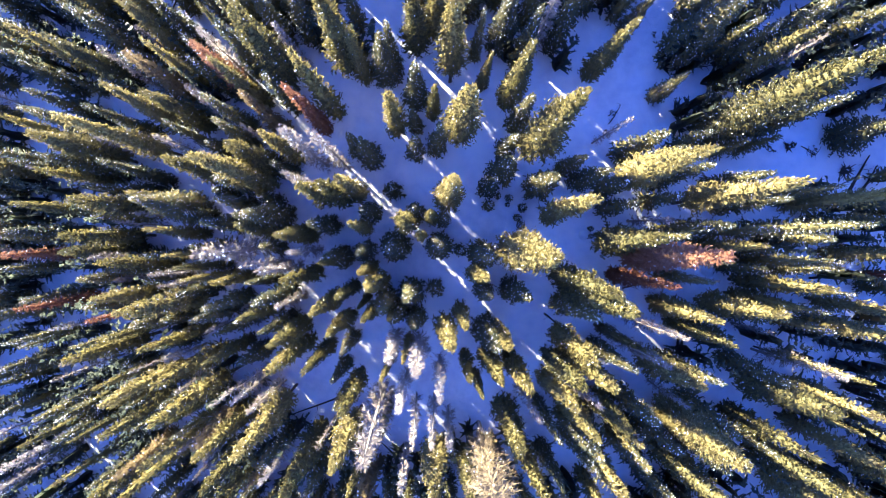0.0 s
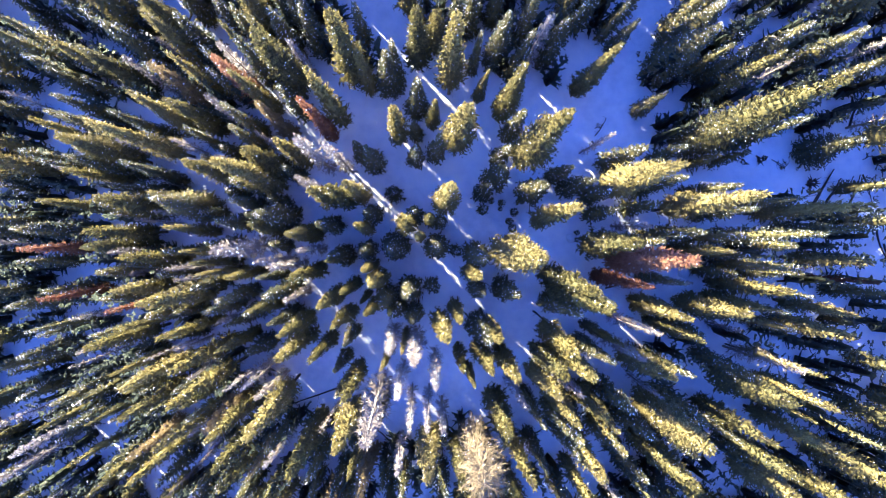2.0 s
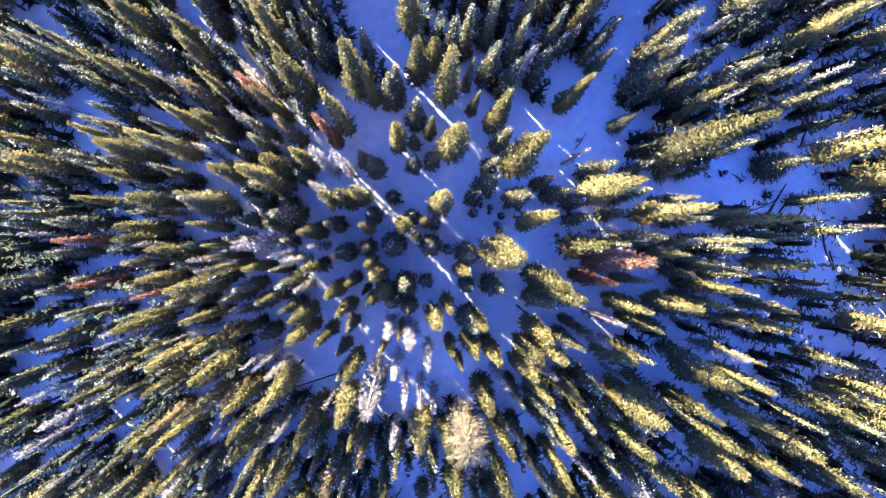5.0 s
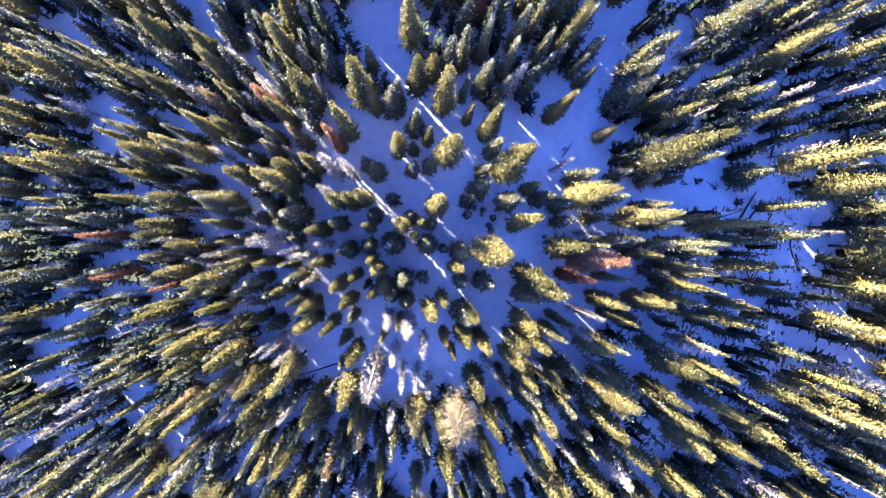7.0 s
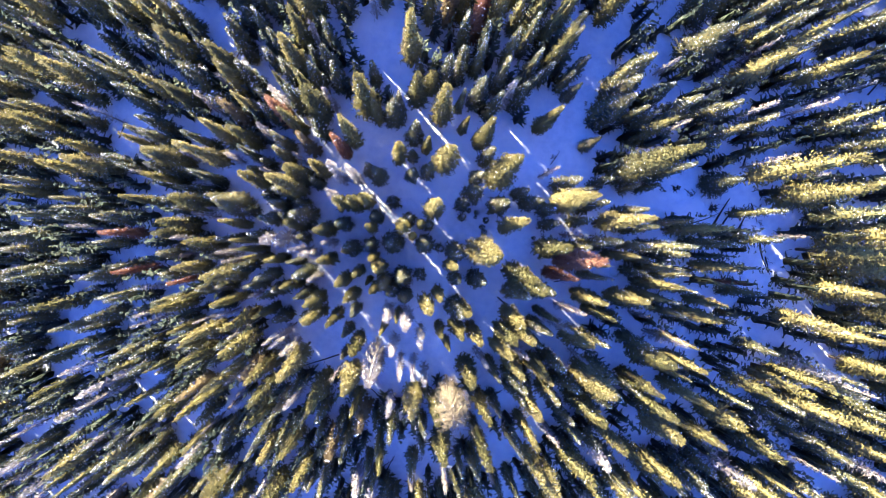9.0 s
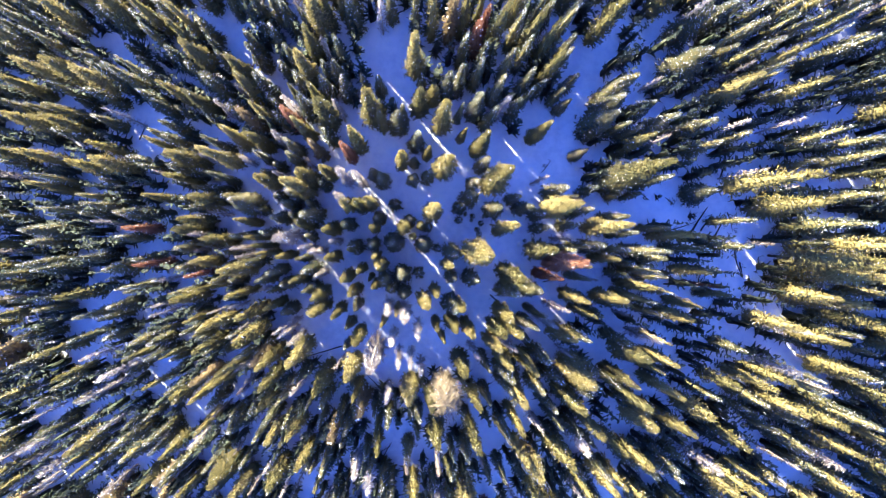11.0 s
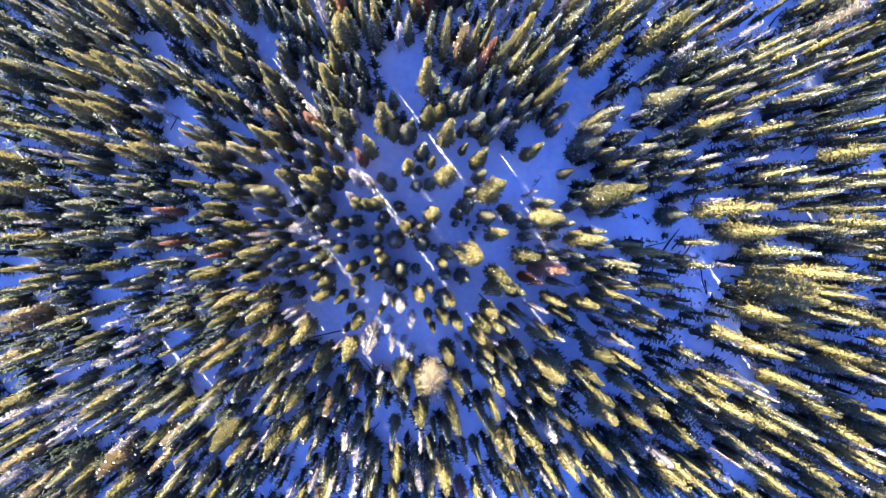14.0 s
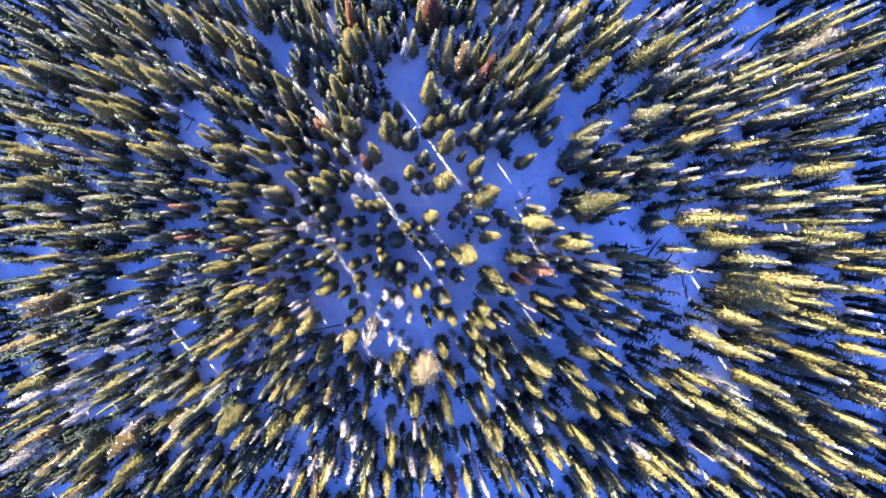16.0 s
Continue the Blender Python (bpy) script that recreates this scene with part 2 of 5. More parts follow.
def crown_mesh(limbs, slats, verts, faces, mat):
    """A crown with shade painted into the boughs on the inside and bright needles on the outside."""
    n = len(limbs)
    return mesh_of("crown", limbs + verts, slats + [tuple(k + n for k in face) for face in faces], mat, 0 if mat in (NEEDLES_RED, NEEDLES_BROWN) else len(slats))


def spruce_crown(rnd, tall, radius, mat, near, dense=1.0, first=0.07, power=0.8):
    """Whorls of flat drooping boughs fringed with needles, in a narrow ragged cone."""
    verts, faces, seats, limbs, slats = [], [], [], [], []
    step, blades, size, thick = (0.34, 16, 0.16, 0.075) if near else (0.52, 9, 0.21, 0.11)
    step = min(step, tall / 15)
    dead_boughs(limbs, slats, rnd, tall * 0.06, tall * first, radius)
    inner_mass(limbs, slats, rnd, tall * (first + 0.04), tall * 0.9, lambda h: 0.56 * radius * max(0.05, 1 - (h / tall - first) / (1 - first)) ** power)
    z = tall * first
    gaps = [(rnd.random() * 6.283, rnd.uniform(0.1, 0.85), rnd.uniform(0.1, 0.35)) for _ in range(6)]
    while z < tall * 0.985:
        f = max(0.0, (z / tall - first) / (1 - first))
        reach = radius * (1 - f) ** power * min(1, 0.55 + f / 0.2) + 0.06
        boughs = max(5, round((4.4 + 3.6 * reach) * dense))
        turn = rnd.random() * 6.3
        for k in range(boughs):
            a = turn + 6.283 * (k + rnd.uniform(-0.3, 0.3)) / boughs
            lift = radians(-12 + 50 * f + rnd.uniform(-10, 10))
            out = Vector((math.cos(a) * math.cos(lift), math.sin(a) * math.cos(lift), math.sin(lift)))
            short = sum(g * max(0, math.cos(a - b)) * max(0, 1 - abs(f - c) / 0.14) for b, c, g in gaps)
            long = reach * (1 - min(short, 0.5)) * rnd.uniform(0.68, 1.18)
            root = Vector((0, 0, z + rnd.uniform(-0.14, 0.14)))
            across = out.cross(Vector((0, 0, 1))).normalized()
            wide = min(0.8, 0.16 + 0.42 * long) * rnd.uniform(0.8, 1.2)
            sag = 0.1 * long * (1 - f)
            small = size * min(1.1, 0.55 + 0.45 * reach)
            bough(limbs, slats, verts, faces, rnd, root, out, across, long, wide, sag, max(5, round(blades * min(1.5, 0.3 + 0.62 * long))), small, thick * min(1, 0.6 + 0.4 * reach))
            seats += [root + out * long * rnd.uniform(0.4, 0.95) + Vector((0, 0, 0.03)), root + out * long * rnd.uniform(0.7, 1.0)]
        z += step * (1 - 0.4 * f) * rnd.uniform(0.8, 1.2) / max(dense, 0.6)
    for k in range(8):
        a = rnd.random() * 6.3
        spray(verts, faces, rnd, Vector((0, 0, tall * 0.955 + 0.045 * k)), Vector((math.cos(a) * 0.4, math.sin(a) * 0.4, 1)).normalized(), 0.24, 0.06)
    return crown_mesh(limbs, slats, verts, faces, mat), seats


def pine_crown(rnd, tall, radius, mat, near, dense=1.0, first=0.2):
    """Upswept boughs that end in bushy tufts, in a long rounded crown of uneven lobes."""
    verts, faces, seats, limbs, slats = [], [], [], [], []
    step, tufts, size, thick = (0.4, 12, 0.16, 0.075) if near else (0.58, 8, 0.21, 0.11)
    blunt = rnd.uniform(0.46, 0.68)
    lobes = [(rnd.random() * 6.283, rnd.uniform(0.2, 0.9), rnd.uniform(-0.3, 0.35)) for _ in range(8)]
    dead_boughs(limbs, slats, rnd, tall * 0.08, tall * first, radius)
    inner_mass(limbs, slats, rnd, tall * (first + 0.04), tall * 0.9, lambda h: 0.56 * radius * max(0.05, 1 - (h / tall - first) / (1 - first)) ** blunt)
    z = tall * first
    while z < tall * 0.975:
        f = max(0.0, (z / tall - first) / (1 - first))
        reach = radius * (1 - f) ** blunt * min(1, 0.55 + f / 0.22) + 0.08
        boughs = max(5, round((4.2 + 3.4 * reach) * dense))
        turn = rnd.random() * 6.3
        for k in range(boughs):
            a = turn + 6.283 * (k + rnd.uniform(-0.35, 0.35)) / boughs
            lift = radians(0 + 48 * f + rnd.uniform(-12, 12))
            out = Vector((math.cos(a) * math.cos(lift), math.sin(a) * math.cos(lift), math.sin(lift)))
            bulge = 1 + sum(g * max(0, math.cos(a - b)) * max(0, 1 - abs(f - c) / 0.16) for b, c, g in lobes)
            long = reach * bulge * rnd.uniform(0.66, 1.14)
            root = Vector((0, 0, z + rnd.uniform(-0.16, 0.16)))
            across = out.cross(Vector((0, 0, 1))).normalized()
            wide = min(0.8, 0.18 + 0.42 * long) * rnd.uniform(0.8, 1.2)
            bough(limbs, slats, verts, faces, rnd, root, out, across, long, wide, 0.0, max(5, round(tufts * min(1.4, 0.35 + 0.55 * long))), size, thick, 0.7)
            for q in range(max(1, round(long / 0.8))):
                s = rnd.uniform(0.62, 1.0)
                at = root + out * long * s + across * rnd.uniform(-0.45, 0.45) * wide
                for _ in range(tufts // 2):
                    way = (out * rnd.uniform(0.1, 0.9) + Vector((rnd.uniform(-1, 1), rnd.uniform(-1, 1), rnd.uniform(-0.3, 1)))).normalized()
                    spray(verts, faces, rnd, at - way * 0.04, way, size * rnd.uniform(0.7, 1.25), thick * rnd.uniform(0.8, 1.3))
            seats += [root + out * long * rnd.uniform(0.5, 1.0), root + out * long * rnd.uniform(0.8, 1.05)]
        z += step * (1 - 0.42 * f) * rnd.uniform(0.8, 1.2) / max(dense, 0.6)
    return crown_mesh(limbs, slats, verts, faces, mat), seats


def twig_crown(rnd, tall, radius, mat, near, first=0.1, dense=1.0, spread=False):
    """Bare dead boughs with a haze of fine twigs."""
    verts, faces, seats = [], [], []
    twigs, big = (13, 1.0) if near else (5, 1.7)
    z = tall * first
    while z < tall * 0.98:
        f = z / tall
        reach = radius * (1 - f) ** 0.6 * min(1, 0.45 + f / 0.3) + 0.08
        if spread:
            reach = radius * (0.3 + 0.8 * f) * min(1, (1 - f) / 0.12 + 0.35)
        for k in range(max(3, round(5 * dense))):
            a = rnd.random() * 6.283
            lift = radians(-8 + 40 * f + rnd.uniform(-16, 16))
            out = Vector((math.cos(a) * math.cos(lift), math.sin(a) * math.cos(lift), math.sin(lift)))
            long = reach * rnd.uniform(0.5, 1.25)
            root = Vector((0, 0, z + rnd.uniform(-0.1, 0.1)))
            spray(verts, faces, rnd, root - out * long * 0.15, out, long * 1.15, 0.06)
            for q in range(twigs):
                at = root + out * long * rnd.uniform(0.3, 0.95)
                way = (out + Vector((rnd.uniform(-1, 1), rnd.uniform(-1, 1), rnd.uniform(-0.6, 0.7)))).normalized()
                spray(verts, faces, rnd, at, way, rnd.uniform(0.18, 0.42) * (0.6 + 0.4 * reach), rnd.uniform(0.026, 0.05) * big)
            seats.append(root + out * long * 0.7)
        z += 0.3 * rnd.uniform(0.7, 1.3) / max(dense, 0.6)
    return mesh_of("crown", verts, faces, mat), seats


def snow_mesh(rnd, seats, share, size, tall=0.0, low_share=0.0):
    """Clumps of snow on the boughs; on trees that the sun reaches they last only on the lower ones."""
    verts, faces = [], []
    for at in seats:
        if rnd.random() < share + (low_share - share) * (at.z < tall * rnd.uniform(0.4, 0.7)):
            for _ in range(rnd.choice((1, 1, 2))):
                near = at + Vector((rnd.uniform(-0.12, 0.12), rnd.uniform(-0.12, 0.12), rnd.uniform(0.03, 0.14)))
                clump(verts, faces, rnd, near, size * rnd.uniform(0.5, 1.4))
    return mesh_of("snow", verts, faces, SNOW_BRANCH)


# Kinds: label, category, group, (height, width) of the sizes they are built in, forms of each size
KINDS = {
    "spruce": ("slender yellow-green spruce with a pointed tip, standing in snow", "tree", "spruces of the forest", ((10, 2.3), (14, 3.1), (19, 4.2)), 4),
    "pine": ("bushy golden-green pine with a full crown, standing in snow", "tree", "pines of the forest", ((10, 2.4), (14, 3.3), (19, 4.6)), 4),
    "snowy_spruce": ("spruce in shade-darkened green, flecked with small clumps of snow", "tree", "dark snowy spruces", ((10, 2.4), (14, 3.3), (18, 4.4)), 3),
    "fir": ("narrow fir in shade-darkened green with snow on its boughs", "tree", "dark firs of the forest", ((13, 2.3),), 4),
    "young_spruce": ("young spruce in shade-darkened green, dusted with snow among taller trees", "tree", "young spruces in the gaps", ((9, 2.0),), 5),
    "browning_spruce": ("dying spruce with thin browning needles", "tree", "dying spruces", ((14, 1.9),), 2),
    "red_dead_spruce": ("dead spruce with rust-red needles still on it", "tree", "red dead trees", ((10, 1.2), (15, 2.4)), 3),
    "grey_dead_spruce": ("dead spruce with bare grey twigs, bleached by the weather", "tree", "grey dead trees", ((9, 1.1), (13, 1.8)), 4),
    "straw_dead_pine": ("dead pine with a wide straw-coloured crown of bare boughs", "tree", "straw-coloured dead trees", ((15, 3.4),), 2),
    "bare_snag": ("bare white snag with broken stubs of branches", "tree", "bare snags", ((14, 1.4),), 3),
    "sapling": ("low fir sapling in shade-darkened green pushing out of the snow", "sapling", "saplings in the clearings", ((1.2, 0.9), (4.0, 2.4)), 4),
}
FORMS = {}


def make_form(kind, k, near, tall, wide):
    rnd = random.Random(kind + str(k) + str(near) + str(tall))
    r, snow, more = wide / 2, None, 1.0 if near else 0.45
    size = 0.06 if near else 0.062
    if kind == "spruce":
        trunk = trunk_mesh(rnd, tall, 0.16, BARK_LIVE)
        crown, seats = spruce_crown(rnd, tall, r, NEEDLES_SPRUCE, near, 1.0, (0.05, 0.1, 0.2, 0.07)[k % 4], rnd.uniform(0.7, 0.9))
        snow = snow_mesh(rnd, seats, 0.03, size * 0.85, tall, 0.16)
    elif kind == "pine":
        trunk = trunk_mesh(rnd, tall, 0.17, BARK_LIVE)
        crown, seats = pine_crown(rnd, tall, r, NEEDLES_PINE, near, 1.0, (0.06, 0.16, 0.1, 0.2)[k % 4])
        snow = snow_mesh(rnd, seats, 0.04, size * 0.85, tall, 0.16)
    elif kind == "snowy_spruce":
        trunk = trunk_mesh(rnd, tall, 0.15, BARK_LIVE)
        crown, seats = spruce_crown(rnd, tall, r, NEEDLES_SHADED, near, 1.0, 0.05)
        snow = snow_mesh(rnd, seats, 0.4, size * 0.75, tall, 0.85 * more)
    elif kind == "fir":
        trunk = trunk_mesh(rnd, tall, 0.14, BARK_LIVE)
        crown, seats = spruce_crown(rnd, tall, r, NEEDLES_SHADED, near, 1.05, 0.04)
        snow = snow_mesh(rnd, seats, 0.3, size * 0.75, tall, 0.75 * more)
    elif kind == "young_spruce":
        trunk = trunk_mesh(rnd, tall, 0.10, BARK_LIVE)
        crown, seats = spruce_crown(rnd, tall, r, NEEDLES_SHADED, near, 0.9, 0.05)
        snow = snow_mesh(rnd, seats, 0.4, size * 0.75, tall, 0.85 * more)
    elif kind == "browning_spruce":
        trunk = trunk_mesh(rnd, tall, 0.14, BARK_LIVE)
        crown, seats = spruce_crown(rnd, tall, r, NEEDLES_BROWN, near, 0.75)
        snow = snow_mesh(rnd, seats, 0.1, size)
    elif kind == "red_dead_spruce":
        trunk = trunk_mesh(rnd, tall, 0.14, BARK_LIVE)
        crown, seats = spruce_crown(rnd, tall, r, NEEDLES_RED, near, 0.85)
        snow = snow_mesh(rnd, seats, 0.08, size)
    elif kind == "grey_dead_spruce":
        trunk = trunk_mesh(rnd, tall, 0.12, BARK_DEAD)
        crown, seats = twig_crown(rnd, tall, r, TWIGS_GREY, near)
        snow = snow_mesh(rnd, seats, 0.12, size)
    elif kind == "straw_dead_pine":
        trunk = trunk_mesh(rnd, tall, 0.17, BARK_DEAD)
        crown, seats = twig_crown(rnd, tall, r, TWIGS_STRAW, near, 0.25, 1.6, True)
        snow = snow_mesh(rnd, seats, 0.1, size)
    elif kind == "bare_snag":
        trunk = trunk_mesh(rnd, tall, 0.13, BARK_DEAD)
        crown, seats = twig_crown(rnd, tall, r * 1.2, TWIGS_GREY, near, 0.2, 0.7, True)
    else:
        trunk = trunk_mesh(rnd, tall, 0.02 * tall, BARK_LIVE)
        crown, seats = spruce_crown(rnd, tall, r, NEEDLES_SHADED, near, 0.8 if tall > 2 else 1.0, 0.03)
        snow = snow_mesh(rnd, seats, 0.5, size)
    return trunk, crown, snow


for kind_name, facts in KINDS.items():
    for close in (True, False):
        for tall, wide in facts[3]:
            FORMS[kind_name, close, wide] = [make_form(kind_name, k, close, tall, wide) for k in range(facts[4])]
random.seed(11)
FEET = []


def plant(kind, x, y, tall, wide, close=True):
    label, category, group, sizes, count = KINDS[kind]
    full_tall, full_wide = min(sizes, key=lambda some: abs(math.log(some[1] / wide)) + 0.4 * abs(math.log(some[0] / tall)))
    trunk, crown, snow = random.choice(FORMS[kind, close and (abs(x) < 36 and abs(y) < 22 or wide > 5), full_wide])
    ob = new(kind)
    ob.empty_display_size = 0.5
    tagged(ob, label, category, group)
    part("trunk", trunk, ob)
    part("crown", crown, ob)
    if snow is not None and (close or kind in ("young_spruce", "fir", "snowy_spruce")):
        tagged(part("snow_crust", snow, ob, "clumps of white snow"), kind="stuff")
    s = wide / full_wide
    ob.matrix_world = pose(x, y, height(x, y) - 0.05, random.uniform(-1.2, 1.2), random.uniform(-1.2, 1.2), random.uniform(0, 360)) @ Matrix.Diagonal((s, s, tall / full_tall, 1))
    FEET.append((x, y))
    return ob


def spruce(x, y, tall, wide):
    plant("spruce", x, y, tall, wide * 1.85)


def pine(x, y, tall, wide):
    plant("pine", x, y, tall, wide * 1.6)


def snowy_spruce(x, y, tall, wide):
    plant("snowy_spruce", x, y, tall, wide * 1.65)


def browning_spruce(x, y, tall, wide):
    plant("browning_spruce", x, y, tall, wide * 1.7)


def red_dead_spruce(x, y, tall, wide):
    plant("red_dead_spruce", x, y, tall, wide * 1.6)


def grey_dead_spruce(x, y, tall, wide):
    plant("grey_dead_spruce", x, y, tall, wide * 1.7)


def straw_dead_pine(x, y, tall, wide):
    plant("straw_dead_pine", x, y, tall, wide * 1.35)


def bare_snag(x, y, tall, wide):
    plant("bare_snag", x, y, tall, max(wide, 0.7))


def sapling(x, y, tall, wide):
    plant("sapling", x, y, max(0.7, min(tall, wide * 1.7)), wide)


CLEARINGS = []


def clearing(x, y, radius):
    """A place kept free of scattered trees: open snow and the sun lane."""
    CLEARINGS.append((x, y, radius))


def fallen_log(x0, y0, x1, y1, thick=0.1):
    """A dead trunk that lies half sunk in the snow, slightly bowed, with broken branches along it."""
    rnd = random.Random(int(x0 * 31 + y0 * 7))
    long = math.hypot(x1 - x0, y1 - y0)
    bow = rnd.uniform(-0.05, 0.05) * long
    points = []
    for k in range(8):
        f = k / 7
        x = x0 + (x1 - x0) * f - (y1 - y0) / long * bow * math.sin(3.14 * f) + rnd.uniform(-0.03, 0.03)
        y = y0 + (y1 - y0) * f + (x1 - x0) / long * bow * math.sin(3.14 * f) + rnd.uniform(-0.03, 0.03)
        points.append(Vector((x, y, height(x, y) + thick * 0.35 + 0.1 * f)))
    a = points[0].copy()
    points = [p - a for p in points]
    ob = new("fallen_log")
    ob.location = a
    tagged(ob, "dark dead trunk lying half sunk in the snow, with broken branches", "log", "fallen logs")
    verts, faces = [], []
    tube(verts, faces, points, [thick * (1.1 - 0.8 * k / 7) * rnd.uniform(0.9, 1.1) for k in range(8)], 8)
    part("trunk", mesh_of("log_trunk", verts, faces, BARK_LOG), ob)
    for k in range(int(3 + 1.1 * long)):
        verts, faces = [], []
        spot = rnd.uniform(0.3, 6.9)
        root = points[int(spot)].lerp(points[int(spot) + 1], spot % 1)
        way = ((points[7] - points[0]).normalized() * rnd.uniform(0, 0.8) + Vector((rnd.uniform(-1, 1), rnd.uniform(-1, 1), rnd.uniform(0.0, 0.6)))).normalized()
        reach = rnd.uniform(0.25, 1.0)
        mid = root + way * reach * 0.5 + Vector((rnd.uniform(-0.1, 0.1), rnd.uniform(-0.1, 0.1), 0.05))
        tube(verts, faces, [root, mid, root + way * reach], [0.03, 0.018, 0.006], 4)
        part("branch_stub", mesh_of("branch_stub", verts, faces, BARK_LOG), ob)


def fallen_branch(x, y, size):
    """A broken bough on the snow: a bent stick with side twigs and old needles."""
    rnd = random.Random(int(x * 53 + y * 17))
    ob = new("fallen_branch")
    ob.location = (x, y, height(x, y))
    tagged(ob, "dark broken bough with twigs lying on the snow", "branch", "fallen branches")
    a = rnd.random() * 6.283
    way = Vector((math.cos(a), math.sin(a), 0))
    side = Vector((-way.y, way.x, 0))
    points = [way * size * (k / 4 - 0.5) + side * rnd.uniform(-0.12, 0.12) * size + Vector((0, 0, rnd.uniform(0.03, 0.12))) for k in range(5)]
    verts, faces = [], []
    tube(verts, faces, points, [0.045, 0.04, 0.03, 0.02, 0.008], 5)
    part("stick", mesh_of("stick", verts, faces, BARK_LOG), ob)
    needles, blades = [], []
    for k in range(3):
        verts, faces = [], []
        root = points[rnd.randrange(4)]
        out = (way * rnd.uniform(0.2, 1) + side * rnd.choice((-1, 1)) * rnd.uniform(0.4, 1) + Vector((0, 0, rnd.uniform(0, 0.3)))).normalized()
        tube(verts, faces, [root, root + out * size * rnd.uniform(0.25, 0.5)], [0.02, 0.006], 4)
        part("twig", mesh_of("twig", verts, faces, BARK_LOG), ob)
        for q in range(7):
            spray(needles, blades, rnd, root + out * size * rnd.uniform(0.1, 0.4), (out + Vector((rnd.uniform(-1, 1), rnd.uniform(-1, 1), rnd.uniform(-0.1, 0.4)))).normalized(), 0.22, 0.07)
    tagged(part("needles", mesh_of("needles", needles, blades, INNER), ob, "dark withered needles"), kind="stuff")


def root_plate(x, y, size):
    """The torn-up roots of a fallen tree: a ragged dark disc with root ends, capped with snow."""
    rnd = random.Random(int(x * 11 + y * 5))
    ob = new("root_plate")
    ob.location = (x, y, height(x, y))
    tagged(ob, "dark torn-up root mass of a fallen tree in the snow", "tree stump", "stumps")
    bm = bmesh.new()
    bmesh.ops.create_icosphere(bm, subdivisions=3, radius=size)
    for v in bm.verts:
        v.co *= 1 + 0.6 * noise.noise(v.co * 1.3 / size + Vector((x, y, 0))) + 0.4 * noise.noise(v.co * 3.5 / size)
        v.co.y, v.co.z = v.co.y * 0.6, v.co.z * 0.7 + size * 0.25
    me = bpy.data.meshes.new("root_mass")
    bm.to_mesh(me)
    bm.free()
    me.materials.append(BARK_LOG)
    part("root_mass", me, ob)
    for k in range(14):
        verts, faces = [], []
        way = Vector((rnd.uniform(-1, 1), rnd.uniform(-1, 1), rnd.uniform(0, 0.7))).normalized()
        tube(verts, faces, [way * size * 0.6, way * size * 1.2 + Vector((0, 0, 0.05)), way * size * rnd.uniform(1.4, 2.4) + Vector((0, 0, rnd.uniform(-0.2, 0.1)))], [0.09, 0.05, 0.012], 5)
        part("root", mesh_of("root", verts, faces, BARK_LOG), ob)
    verts, faces = [], []
    clump(verts, faces, rnd, Vector((0.1 * size, 0.1 * size, size * 0.8)), size * 0.4)
    part("snow_cap", mesh_of("snow_cap", verts, faces, SNOW_BRANCH), ob, "thin cap of white snow")


def snow_mound(x, y, radius):
    """A buried stump or boulder: a smooth pillow of snow."""
    bm = bmesh.new()
    bmesh.ops.create_icosphere(bm, subdivisions=3, radius=1)
    for v in bm.verts:
        v.co *= 1 + 0.22 * noise.noise(v.co * 1.4 + Vector((x, y, 0)))
        v.co.z *= 0.6
    me = bpy.data.meshes.new("snow_mound")
    bm.to_mesh(me)
    bm.free()
    me.materials.append(SNOW_GROUND)
    me.polygons.foreach_set("use_smooth", [True] * len(me.polygons))
    ob = tagged(new("snow_mound", me), "rounded pillow of snow over a buried stump", "snow mound", "snow mounds")
    ob.matrix_world = pose(x, y, height(x, y) - 0.05, 0, 0, x * 40) @ Matrix.Diagonal((radius, radius * 0.8, radius, 1))


# ---- the forest, tree by tree: x, y, height, width of crown ----
spruce(-32.5, 16.9, 13.0, 1.16)
spruce(-29.3, 15.6, 13.0, 1.72)
snowy_spruce(-36.6, 16.1, 10.5, 2.06)
grey_dead_spruce(-26.0, 14.9, 11.5, 0.69)
browning_spruce(-22.6, 13.9, 13.0, 1.47)
grey_dead_spruce(-18.8, 11.8, 11.5, 1.00)
spruce(-20.9, 14.6, 13.0, 1.10)
spruce(-22.8, 17.7, 13.0, 1.64)
snowy_spruce(-30.0, 19.5, 10.5, 1.78)
snowy_spruce(-21.3, 18.4, 10.5, 1.71)
spruce(-16.5, 16.8, 13.0, 0.93)
grey_dead_spruce(-17.1, 15.5, 11.5, 0.98)
red_dead_spruce(-17.1, 14.4, 13.0, 1.55)
spruce(-24.6, 11.5, 13.8, 1.51)
spruce(-21.7, 11.5, 13.0, 1.50)
pine(-25.4, 8.8, 18.2, 1.72)
pine(-34.6, 9.9, 13.5, 1.09)
pine(-30.8, 8.3, 14.6, 2.56)
snowy_spruce(-31.4, 7.1, 13.5, 1.66)
snowy_spruce(-38.5, 7.8, 10.5, 1.76)
pine(-19.9, 6.3, 13.3, 1.72)
pine(-15.3, 5.6, 17.4, 1.86)
pine(-15.1, 7.1, 13.0, 2.08)
pine(-31.9, 6.1, 13.5, 1.28)
grey_dead_spruce(-34.6, 6.4, 11.5, 0.52)
pine(-28.1, 3.3, 15.3, 1.96)
snowy_spruce(-23.5, 3.3, 13.4, 2.52)
spruce(-24.3, 3.9, 13.0, 1.18)
spruce(-35.3, 3.2, 13.0, 1.04)
pine(-29.7, 0.7, 14.7, 1.46)
spruce(-23.0, 0.8, 13.0, 0.99)
snowy_spruce(-40.5, 0.7, 10.5, 2.03)
